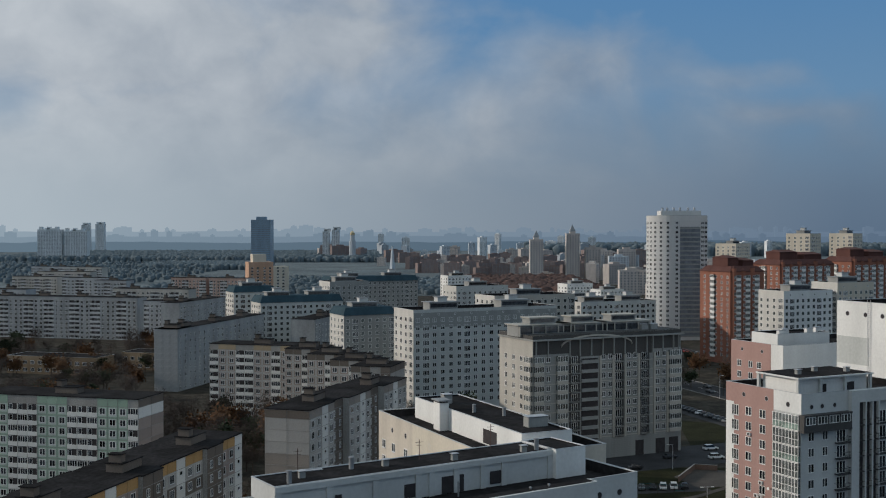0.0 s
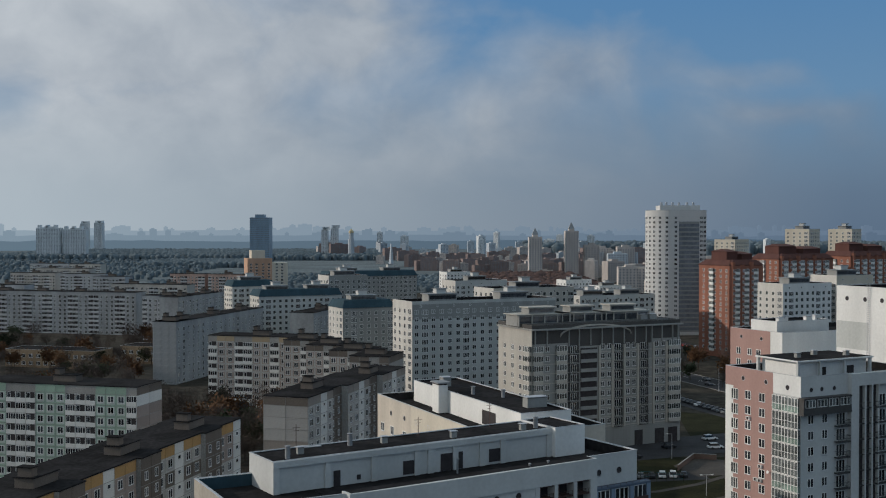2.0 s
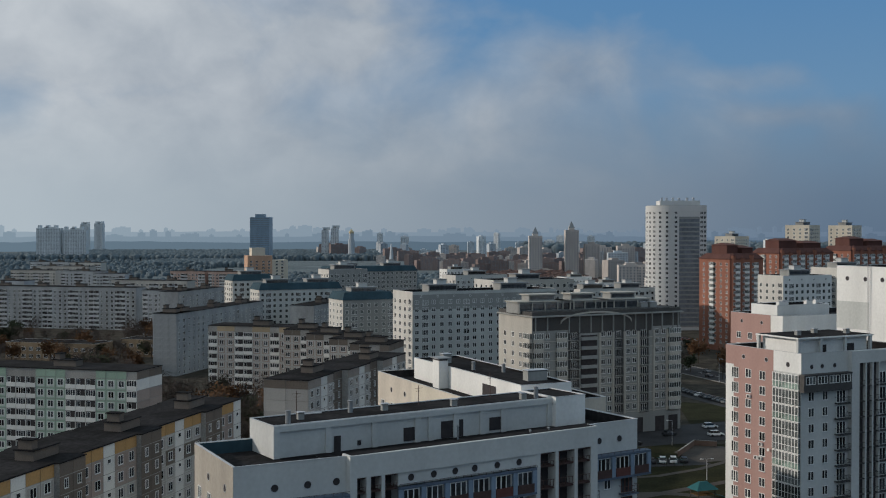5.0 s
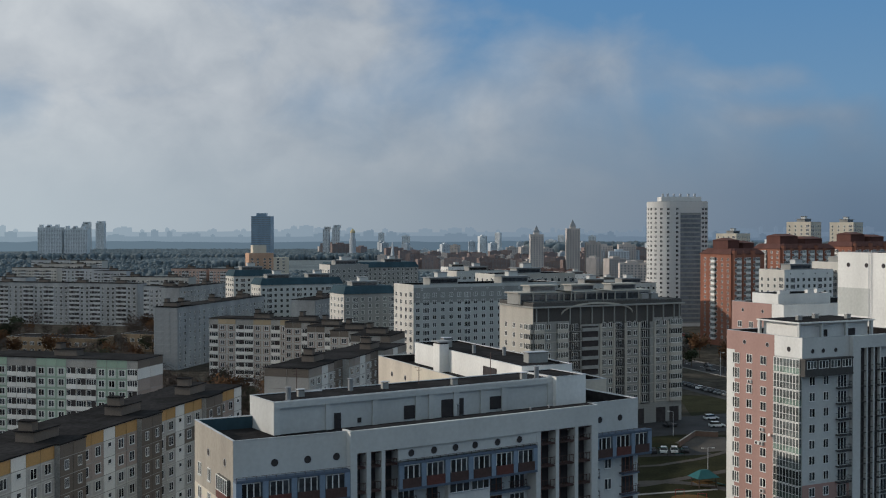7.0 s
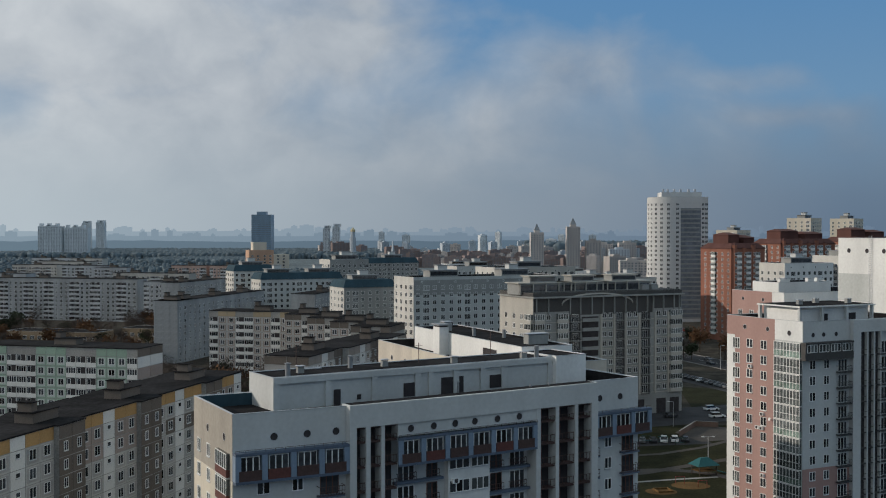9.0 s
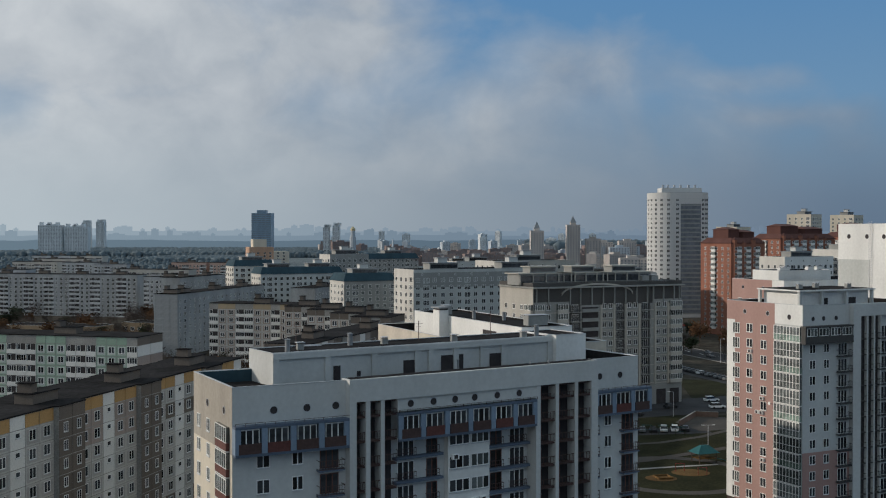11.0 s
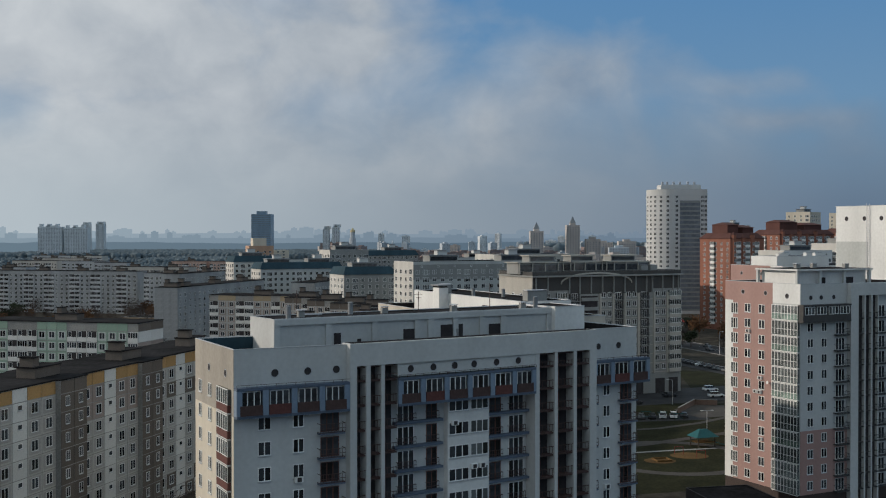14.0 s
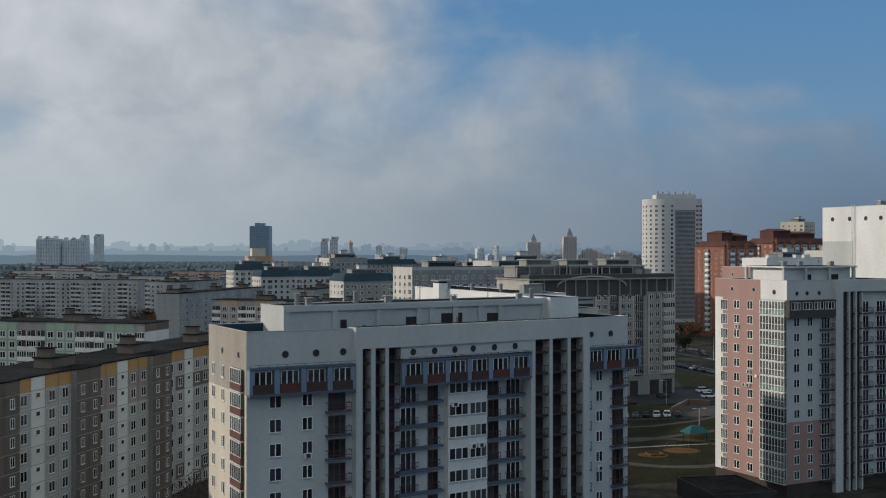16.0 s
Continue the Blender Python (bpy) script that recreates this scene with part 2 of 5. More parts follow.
CAR_WHITE = mat("white_car_paint", (0.75, 0.76, 0.77), 0.3, 0.03, 2.0, 0.05, bump=0, spec=0.5)
CAR_GREY = mat("grey_car_paint", (0.16, 0.17, 0.18), 0.3, 0.03, 2.0, 0.05, bump=0, spec=0.5)
CAR_DARK = mat("dark_car_paint", (0.03, 0.033, 0.04), 0.3, 0.03, 2.0, 0.05, bump=0, spec=0.5)
CAR_RED = mat("red_car_paint", (0.26, 0.03, 0.025), 0.3, 0.03, 2.0, 0.05, bump=0, spec=0.5)
TEAL = mat("teal_canopy", (0.015, 0.10, 0.11), 0.6, 0.1, 2.0, 0.1)
GOLD = mat("gilded_dome", (0.5, 0.42, 0.26), 0.35, 0.05, 2.0, 0.1, metal=0.6)


# ---- mesh tools ----
class Mesher:
    """Collects boxes and prisms of several materials in one mesh."""

    def __init__(self):
        self.v, self.f, self.m, self.mats = [], [], [], []

    def slot(self, material):
        if material not in self.mats:
            self.mats.append(material)
        return self.mats.index(material)

    def add(self, verts, faces, material):
        k, s = len(self.v), self.slot(material)
        self.v += [tuple(p) for p in verts]
        self.f += [tuple(i + k for i in q) for q in faces]
        self.m += [s] * len(faces)
        return self

    def box(self, x0, x1, y0, y1, z0, z1, material):
        return self.add([(x0, y0, z0), (x1, y0, z0), (x1, y1, z0), (x0, y1, z0), (x0, y0, z1), (x1, y0, z1), (x1, y1, z1), (x0, y1, z1)],
                        [(0, 3, 2, 1), (4, 5, 6, 7), (0, 1, 5, 4), (1, 2, 6, 5), (2, 3, 7, 6), (3, 0, 4, 7)], material)

    def prism(self, ring, z0, z1, material, top=None):
        n = len(ring)
        top = top or ring
        verts = [(x, y, z0) for x, y in ring] + [(x, y, z1) for x, y in top]
        faces = [tuple(range(n - 1, -1, -1)), tuple(range(n, 2 * n))] + [(i, (i + 1) % n, n + (i + 1) % n, n + i) for i in range(n)]
        return self.add(verts, faces, material)

    def relief(self, xs, zs, cell):
        """One joined front of cells: cell(i, k) gives how far a cell stands out of the wall and its material."""
        seen = {}

        def vert(x, y, z):
            key = (round(x, 4), round(y, 4), round(z, 4))
            if key not in seen:
                seen[key] = len(self.v)
                self.v.append((x, y, z))
            return seen[key]

        def face(points, material):
            self.f.append(tuple(vert(*p) for p in points))
            self.m.append(self.slot(material))

        n, q = len(xs) - 1, len(zs) - 1

        def at(i, k):
            return (cell(i, k) or (0.0, None)) if 0 <= i < n and 0 <= k < q else (0.0, None)

        for i in range(n):
            for k in range(q):
                d, m = at(i, k)
                if m:
                    face([(xs[i], -d, zs[k]), (xs[i + 1], -d, zs[k]), (xs[i + 1], -d, zs[k + 1]), (xs[i], -d, zs[k + 1])], m)
        for i in range(n + 1):
            for k in range(q):
                (da, ma), (dc, mc) = at(i - 1, k), at(i, k)
                if abs(da - dc) > 1e-6:
                    face([(xs[i], -da, zs[k]), (xs[i], -dc, zs[k]), (xs[i], -dc, zs[k + 1]), (xs[i], -da, zs[k + 1])], ma if da > dc else mc)
        for k in range(q + 1):
            for i in range(n):
                (da, ma), (dc, mc) = at(i, k - 1), at(i, k)
                if abs(da - dc) > 1e-6:
                    face([(xs[i], -dc, zs[k]), (xs[i], -da, zs[k]), (xs[i + 1], -da, zs[k]), (xs[i + 1], -dc, zs[k])], ma if da > dc else mc)
        return self

    def merge(self, mesh, m):
        """Takes over the faces of a mesh at the pose m."""
        k = len(self.v)
        self.v += [tuple(m @ v.co) for v in mesh.vertices]
        slots = [self.slot(x) for x in mesh.materials]
        for p in mesh.polygons:
            self.f.append(tuple(i + k for i in p.vertices))
            self.m.append(slots[p.material_index])

    def mesh(self, name):
        me = bpy.data.meshes.new(name)
        me.from_pydata(self.v, [], self.f)
        for material in self.mats:
            me.materials.append(material)
        me.polygons.foreach_set("material_index", self.m)
        me.update()
        return me


def put(name, data, parent=None, m=None, label=""):
    """One mesh object, as a part where a parent is given."""
    if isinstance(data, Mesher):
        data = data.mesh(name)
    ob = new(name, data)
    if parent:
        ob.parent = parent
    if m is not None:
        ob.matrix_basis = m
    return tagged(ob, label)


def thing(name, m, label, category, group="", kind=""):
    ob = new(name)
    ob.empty_display_size = 1.0
    ob.matrix_basis = m
    return tagged(ob, label, category, group, kind)


def ring(r, n=12, cx=0.0, cy=0.0, start=0.0):
    return [(cx + r * math.cos(start + 2 * math.pi * i / n), cy + r * math.sin(start + 2 * math.pi * i / n)) for i in range(n)]


SHARED = {}


def window_mesh(w, h, bars=2, frame=FRAME, glass=GLASS, sill=True):
    """A window that stands 5 cm proud of its wall: frame, mullions, panes and sill. Outward is -y, the base is z = 0."""
    key = ("window", w, h, bars, frame.name, glass.name, sill)
    if key in SHARED:
        return SHARED[key]
    e = 0.085
    xs = [-w / 2, -w / 2 + e]
    for i in range(1, bars):
        x = -w / 2 + w * i / bars
        xs += [x - 0.05, x + 0.05]
    xs += [w / 2 - e, w / 2]
    zs = ([-0.07] if sill else []) + [0.0, e, h - e, h]
    low = 1 if sill else 0

    def cell(i, k):
        if k < low:
            return 0.14, METAL_EDGE
        if k == low + 1 and i % 2:
            return 0.015, glass
        return 0.06, frame

    b = Mesher().relief(xs, zs, cell)
    SHARED[key] = b.mesh("window")
    return SHARED[key]


def window(parent, m, w, h, bars=2, frame=FRAME, glass=GLASS, sill=True):
    """A window as a part, with its panes as sub-parts."""
    key = ("frame", w, h, bars, frame.name, sill)
    if key not in SHARED:
        e = 0.085
        xs = [-w / 2, -w / 2 + e]
        for i in range(1, bars):
            x = -w / 2 + w * i / bars
            xs += [x - 0.06, x + 0.06]
        xs += [w / 2 - e, w / 2]
        low = 1 if sill else 0

        def cell(i, k):
            if k < low:
                return 0.14, METAL_EDGE
            return None if k == low + 1 and i % 2 else (0.06, frame)

        SHARED[key] = Mesher().relief(xs, ([-0.07] if sill else []) + [0.0, e, h - e, h], cell).mesh("window")
    pk = ("pane", w, h, bars, glass.name)
    if pk not in SHARED:
        SHARED[pk] = Mesher().box(-w / 2 / bars + 0.05, w / 2 / bars - 0.05, -0.02, -0.004, 0.08, h - 0.08, glass).mesh("pane")
    ob = put("window", SHARED[key], parent, m)
    for i in range(bars):
        put("pane", SHARED[pk], ob, pose(-w / 2 + (i + 0.5) * w / bars, 0, 0))
    return ob


def balcony_mesh(w, d=1.1, h=1.0, slab=BLUE_PAINT, rail=RAIL, glazed=False, sheet=None):
    """A balcony with slab, railing of bars or sheet, and a glazed screen where it is closed in."""
    key = ("balcony", w, d, h, slab.name, rail.name, glazed, sheet.name if sheet else "")
    if key in SHARED:
        return SHARED[key]
    b = Mesher()
    b.box(-w / 2, w / 2, -d, 0, -0.16, 0, slab)
    if sheet:
        b.box(-w / 2, w / 2, -d, -d + 0.05, 0, h, sheet)
        b.box(-w / 2, -w / 2 + 0.05, -d + 0.05, 0, 0, h, sheet)
        b.box(w / 2 - 0.05, w / 2, -d + 0.05, 0, 0, h, sheet)
    else:
        n = max(3, int(w / 0.32))
        for i in range(n + 1):
            x = -w / 2 + 0.03 + (w - 0.06) * i / n
            b.box(x - 0.02, x + 0.02, -d, -d + 0.04, 0.08, h, rail)
        for z in (0.08, h * 0.5, h):
            b.box(-w / 2, w / 2, -d - 0.01, -d + 0.05, z - 0.03, z + 0.03, rail)
        for x in (-w / 2, w / 2 - 0.05):
            b.box(x, x + 0.05, -d + 0.05, 0, h - 0.03, h + 0.03, rail)
            b.box(x, x + 0.05, -d + 0.05, 0, 0.05, 0.11, rail)
    if glazed:
        n = max(2, int(w / 0.75))
        b.box(-w / 2 + 0.02, w / 2 - 0.02, -d + 0.03, 0, h + 0.02, 2.55, GLASS_PALE)
        for i in range(n + 1):
            x = -w / 2 + 0.05 + (w - 0.1) * i / n
            b.box(x - 0.05, x + 0.05, -d - 0.02, -d + 0.03, 0.1 if sheet in (GLASS_PALE, GLASS_GREEN) else h + 0.07, 2.48, FRAME)
        b.box(-w / 2, w / 2, -d - 0.01, -d + 0.03, h, h + 0.07, FRAME)
        b.box(-w / 2, w / 2, -d - 0.01, -d + 0.03, 2.48, 2.57, FRAME)
    SHARED[key] = b.mesh("balcony")
    return SHARED[key]


def porthole_mesh(r=0.42):
    key = ("porthole", r)
    if key not in SHARED:
        b = Mesher()
        n = 16
        outer, inner = ring(r + 0.06, n), ring(r, n)
        verts = [(x, -0.04, z) for x, z in outer] + [(x, -0.04, z) for x, z in inner] + [(x, 0.0, z) for x, z in outer] + [(x, -0.01, z) for x, z in inner]
        faces = []
        for i in range(n):
            j = (i + 1) % n
            faces += [(i, j, n + j, n + i), (2 * n + i, 2 * n + j, j, i), (n + i, n + j, 3 * n + j, 3 * n + i)]
        b.add(verts, faces, METAL_EDGE)
        b.add([(x, -0.01, z) for x, z in inner], [tuple(range(n))], DARK)
        SHARED[key] = b.mesh("porthole")
    return SHARED[key]


def on_face(face, s, z, L, D, out=0.0):
    """The pose of a piece on a face of a box of length L and depth D: s metres along it, z up, out metres proud."""
    if face == "front":
        return pose(s, -out, z)
    if face == "left":
        return pose(-out, s, z, 0, 0, -90)
    if face == "right":
        return pose(L + out, s, z, 0, 0, 90)
    return pose(s, D + out, z, 0, 0, 180)


def loop(b, x0, x1, y0, y1, t, z0, z1, material, gap=None):
    """A rectangular wall of thickness t, closed but for the side gap (0 front, 1 right, 2 back, 3 left)."""
    o, n = [(x0, y0), (x1, y0), (x1, y1), (x0, y1)], [(x0 + t, y0 + t), (x1 - t, y0 + t), (x1 - t, y1 - t), (x0 + t, y1 - t)]
    verts = [(*p, z0) for p in o] + [(*p, z1) for p in o] + [(*p, z0) for p in n] + [(*p, z1) for p in n]
    faces = []
    for i in range(4):
        if i == gap:
            continue
        k = (i + 1) % 4
        faces += [(i, k, 4 + k, 4 + i), (8 + k, 8 + i, 12 + i, 12 + k), (4 + i, 4 + k, 12 + k, 12 + i), (k, i, 8 + i, 8 + k)]
    return b.add(verts, faces, material)


def shell(parent, x0, x1, y0, y1, z0, z1, wall, roof=ROOF, parapet=0.9, thick=0.3, edge=METAL_EDGE, m=None, name="block", label="", lining=None, gap=None):
    """A block with a sunk flat roof inside a parapet, lined with roofing felt, that carries a coping."""
    zr = z1 - parapet
    put(name, Mesher().box(x0, x1, y0, y1, z0, zr, wall), parent, m, label)
    put("parapet", loop(Mesher(), x0, x1, y0, y1, thick, zr + 0.002, z1, wall, gap), parent, m)
    e = thick + 0.004
    put("roof", Mesher().box(x0 + e, x1 - e, y0 + e, y1 - e, zr + 0.003, zr + 0.05, roof), parent, m, "dark bitumen felt roof" if roof is ROOF else "")
    put("upstand", loop(Mesher(), x0 + e, x1 - e, y0 + e, y1 - e, 0.04, zr + 0.052, z1 - 0.02, lining or roof, gap), parent, m)
    if edge:
        put("coping", loop(Mesher(), x0 - 0.05, x1 + 0.05, y0 - 0.05, y1 + 0.05, 0.22, z1 + 0.002, z1 + 0.06, edge, gap), parent, m)
    return parent


def roof_vent(parent, x, y, z, w=1.2, d=0.8, h=1.2, wall=GREY_WALL):
    b = Mesher()
    b.box(-w / 2, w / 2, -d / 2, d / 2, 0, h, wall)
    b.box(-w / 2 - 0.12, w / 2 + 0.12, -d / 2 - 0.12, d / 2 + 0.12, h + 0.12, h + 0.2, METAL_EDGE)
    for sx in (-1, 1):
        for sy in (-1, 1):
            b.box(sx * (w / 2 - 0.08) - 0.04, sx * (w / 2 - 0.08) + 0.04, sy * (d / 2 - 0.08) - 0.04, sy * (d / 2 - 0.08) + 0.04, h, h + 0.12, DARK)
    return put("roof_vent", b, parent, pose(x, y, z))


def roof_pipe(parent, x, y, z, r=0.3, h=1.3):
    b = Mesher()
    b.prism(ring(r, 12), 0, h, ROOF_GREY)
    b.prism(ring(r + 0.12, 12), h + 0.05, h + 0.15, ROOF_GREY, ring(0.05, 12))
    return put("roof_pipe", b, parent, pose(x, y, z))


# ---- ground ----
def strip(name, points, width, z, material, label, category, thick=0.0, kind="structure"):
    """A road or path of even width along a line of points, laid on the ground; with a thickness it is a low step."""
    b, n = Mesher(), len(points)
    left, right = [], []
    for i, p in enumerate(points):
        a, c = Vector(points[max(i - 1, 0)]), Vector(points[min(i + 1, n - 1)])
        d = (c - a).normalized()
        nrm = Vector((-d.y, d.x)) * width / 2
        left.append(Vector(p) + nrm)
        right.append(Vector(p) - nrm)
    verts = [(q.x, q.y, z) for q in left] + [(q.x, q.y, z) for q in right]
    faces = [(i + n, i + n + 1, i + 1, i) for i in range(n - 1)]
    if thick:
        verts += [(x, y, z - thick) for x, y, _ in verts]
        m = 2 * n
        faces += [(i, i + 1, m + i + 1, m + i) for i in range(n - 1)] + [(n + i + 1, n + i, m + n + i, m + n + i + 1) for i in range(n - 1)]
    b.add(verts, faces, material)
    return tagged(put(name, b), label, category, kind=kind)


def arc(cx, cy, rx, ry, a0, a1, n=24):
    return [(cx + rx * math.cos(radians(a0 + (a1 - a0) * i / n)), cy + ry * math.sin(radians(a0 + (a1 - a0) * i / n))) for i in range(n + 1)]


b = Mesher()
N = 40
xs = [4900 * math.copysign(abs(i / N) ** 2.2, i) for i in range(-N, N + 1)]
verts = [(x, y, 0.0) for y in xs for x in xs]
M = 2 * N + 1
b.add(verts, [(j * M + i, j * M + i + 1, (j + 1) * M + i + 1, (j + 1) * M + i) for j in range(M - 1) for i in range(M - 1)], GROUND)
tagged(put("ground", b), "dark bare autumn ground with dry grass between the blocks", "ground", kind="structure")

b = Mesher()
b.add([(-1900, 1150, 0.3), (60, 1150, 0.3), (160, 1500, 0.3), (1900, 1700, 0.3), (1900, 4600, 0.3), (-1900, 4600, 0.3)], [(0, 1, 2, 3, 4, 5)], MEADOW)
tagged(put("meadow", b), "meadow and open land beyond the quarter, haze painted in", "meadow", kind="structure")

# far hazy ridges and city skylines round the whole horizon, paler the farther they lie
# The haze is painted as an emitted colour that shifts west to east.
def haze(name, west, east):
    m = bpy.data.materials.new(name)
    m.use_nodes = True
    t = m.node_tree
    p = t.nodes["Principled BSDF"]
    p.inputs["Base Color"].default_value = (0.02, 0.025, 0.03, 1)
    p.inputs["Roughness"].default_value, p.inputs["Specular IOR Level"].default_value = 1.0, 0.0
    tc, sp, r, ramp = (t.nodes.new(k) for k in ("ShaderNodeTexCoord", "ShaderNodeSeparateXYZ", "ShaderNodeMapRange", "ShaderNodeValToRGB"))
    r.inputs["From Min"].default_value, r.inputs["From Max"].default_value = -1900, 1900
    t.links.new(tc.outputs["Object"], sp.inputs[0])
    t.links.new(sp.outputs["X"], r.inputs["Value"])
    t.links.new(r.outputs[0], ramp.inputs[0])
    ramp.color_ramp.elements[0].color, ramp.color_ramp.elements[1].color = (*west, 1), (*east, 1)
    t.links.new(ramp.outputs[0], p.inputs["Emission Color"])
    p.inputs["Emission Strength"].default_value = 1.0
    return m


def ridge(radius, low, wave, skyline, material, label, seed):
    """A ring of far land; its top edge is rolling wood, or wood with houses standing over it."""
    rnd = random.Random(seed)
    b, n = Mesher(), 900
    edge = ring(radius, n)
    tops = [low + wave * noise.noise(Vector((i * 0.05, seed, 0))) + 0.35 * wave * noise.noise(Vector((i * 0.33, seed, 3))) for i in range(n)]
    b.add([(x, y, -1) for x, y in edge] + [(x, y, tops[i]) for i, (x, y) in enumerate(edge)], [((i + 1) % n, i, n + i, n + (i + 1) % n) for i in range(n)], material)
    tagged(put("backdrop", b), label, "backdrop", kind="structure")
    if not skyline:
        return
    b = Mesher()
    for _ in range(skyline):
        a = rnd.uniform(0, 2 * math.pi)
        x, y, w, h = math.cos(a) * (radius - 20), math.sin(a) * (radius - 20), rnd.choice((7, 9, 12, 20, 30)), rnd.choice((5, 8, 10, 13, 17, 24)) * rnd.uniform(0.7, 1.1)
        i = int(a / (2 * math.pi) * n) % n
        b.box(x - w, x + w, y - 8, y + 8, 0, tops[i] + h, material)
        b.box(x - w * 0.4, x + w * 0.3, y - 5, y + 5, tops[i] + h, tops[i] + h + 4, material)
    tagged(put("far_skyline", b), "rows of far city houses in painted haze", "skyline", kind="stuff")


ridge(4850, 62, 8, 620, haze("farthest_haze", (0.32, 0.385, 0.42), (0.135, 0.185, 0.25)), "farthest city skyline glowing in painted pale haze", 3)
ridge(4400, 44, 10, 420, haze("far_haze", (0.25, 0.315, 0.355), (0.105, 0.15, 0.21)), "far city skyline glowing in painted blue-grey haze", 4)
ridge(3700, 30, 9, 0, haze("wood_haze", (0.15, 0.205, 0.24), (0.062, 0.098, 0.14)), "far wooded ridge glowing in painted blue-grey haze", 5)


# ---- the long white block with a framed front ----
def framed_block():
    """White eleven-storey block: a short bay that turns by a few degrees into the long framed front, a sunk roof and a long penthouse."""
    top, storey, base = 35.8, 2.8, 0.9
    floors = [base + storey * k for k in range(11)]
    root = thing("apartment_block", pose(-22.4, 117.8, 0, 0, 0, 27.5), "long white apartment block with blue top-floor balconies and round windows", "building")
    T = pose(13.0, 0, 0, 0, 0, 5.3)                       # frame of the long front
    # short bay
    shell(root, 0, 13.0, 0, 15.5, 0, top, PLASTER, parapet=1.5, thick=0.35, name="end_bay", lining=ROOF_BLUE, gap=1)
    b = Mesher()
    b.box(-0.03, 0.0, 0.02, 15.48, 28.6, top - 0.02, BEIGE_GREY)
    b.box(-0.025, 0.0, 0.02, 15.48, 0.0, 28.6, CREAM)
    put("end_wall_facing", b, root, label="cream lower and beige upper end wall")
    # long front
    L = 44.6
    shell(root, 0.2, L, 0.9, 16.5, 0, top, PLASTER, parapet=1.5, thick=0.35, name="long_wing", m=T, gap=3)
    # projecting frame
    b = Mesher()
    arch = [(0.0, 0.02), (6.0, -0.15), (12.0, -0.22), (18.0, -0.22), (24.0, -0.15), (30.0, -0.05), (36.0, 0.02)]
    for (xa, ya), (xb, yb) in zip(arch, arch[1:]):
        b.add([(xa, -1.0 + ya, 33.4), (xb, -1.0 + yb, 33.4), (xb, 0.95, 33.4), (xa, 0.95, 33.4), (xa, -1.0 + ya, top + 0.15), (xb, -1.0 + yb, top + 0.15), (xb, 0.95, top + 0.15), (xa, 0.95, top + 0.15)],
              [(0, 3, 2, 1), (4, 5, 6, 7), (0, 1, 5, 4), (2, 3, 7, 6)] + ([(3, 0, 4, 7)] if xa == 0 else []) + ([(1, 2, 6, 5)] if xb == 36 else []), PLASTER)
    b.box(-0.9, 0.3, 0.3, 1.2, 30.0, top - 1.6, PLASTER)
    for x0, x1 in ((0.0, 0.85), (2.05, 2.6), (4.0, 4.45), (26.0, 26.7), (29.1, 29.6), (32.2, 32.7), (34.9, 36.0)):
        b.box(x0, x1, -1.0, 0.9, 0, 33.4, PLASTER)
    put("beam_felt", Mesher().box(0.3, 35.7, -0.7, 0.93, top + 0.152, top + 0.17, ROOF), root, T, "dark roofing felt on the beam")
    put("front_frame", b, root, T, "white projecting frame of beam and full-height piers")
    b = Mesher()
    b.box(6.2, 26.0, -0.95, 0.9, 31.9, 33.398, PLASTER)
    put("attic_band", b, root, T)
    for x in (7.9, 11.0, 14.0, 16.8, 20.1, 23.4):
        put("porthole", porthole_mesh(), root, T @ pose(x, -0.95, 32.7))
    for x in (4.6, 8.4, 11.8):
        put("porthole", porthole_mesh(), root, pose(x, 0, 33.1))
    for x in (37.9, 41.4):
        put("porthole", porthole_mesh(), root, T @ pose(x, 0.9, 33.5))
    for y in (3.0, 9.5):
        put("porthole", porthole_mesh(), root, pose(-0.03, y, 33.0, 0, 0, -90))
    # open loggias between the piers, their shade painted as a dark back sheet
    slot = Mesher()
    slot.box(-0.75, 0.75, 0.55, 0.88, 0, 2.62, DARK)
    slot.box(-0.75, 0.75, -0.75, 0.88, 2.62, 2.8, RAIL)
    slot.box(-0.75, 0.75, -0.78, -0.72, 0.95, 1.03, RAIL)
    slot.box(-0.75, 0.75, -0.78, -0.72, 0.1, 0.16, RAIL)
    for i in range(5):
        slot.box(-0.7 + i * 0.34, -0.66 + i * 0.34, -0.77, -0.73, 0.16, 0.95, RAIL)
    slot.box(-0.55, 0.05, 0.5, 0.56, 0.1, 2.1, RAIL_RED)
    slot = slot.mesh("loggia")
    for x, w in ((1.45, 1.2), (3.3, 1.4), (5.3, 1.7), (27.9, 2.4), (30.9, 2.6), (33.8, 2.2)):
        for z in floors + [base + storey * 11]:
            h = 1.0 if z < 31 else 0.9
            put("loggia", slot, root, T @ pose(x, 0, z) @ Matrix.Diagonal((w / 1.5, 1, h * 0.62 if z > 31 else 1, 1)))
    # top-floor strips of glazed balconies
    def top_strip(frame_pose, x0, x1, out, count, y=0.0):
        b = Mesher()
        b.box(x0, x1, y - out, y, 28.45, 28.75, BLUE_PAINT)
        b.box(x0, x1, y - out, y, 31.45, 31.75, BLUE_PAINT)
        b.box(x0, x1, y - out, y - out + 0.05, 32.05, 32.09, RAIL)
        step = (x1 - x0) / count
        for i in range(int((x1 - x0) / 1.1) + 1):
            b.box(x0 + i * 1.1, x0 + i * 1.1 + 0.04, y - out, y - out + 0.04, 31.75, 32.05, RAIL)
        for i in range(count + 1):
            x = min(max(x0 + i * step, x0 + 0.3), x1 - 0.3)
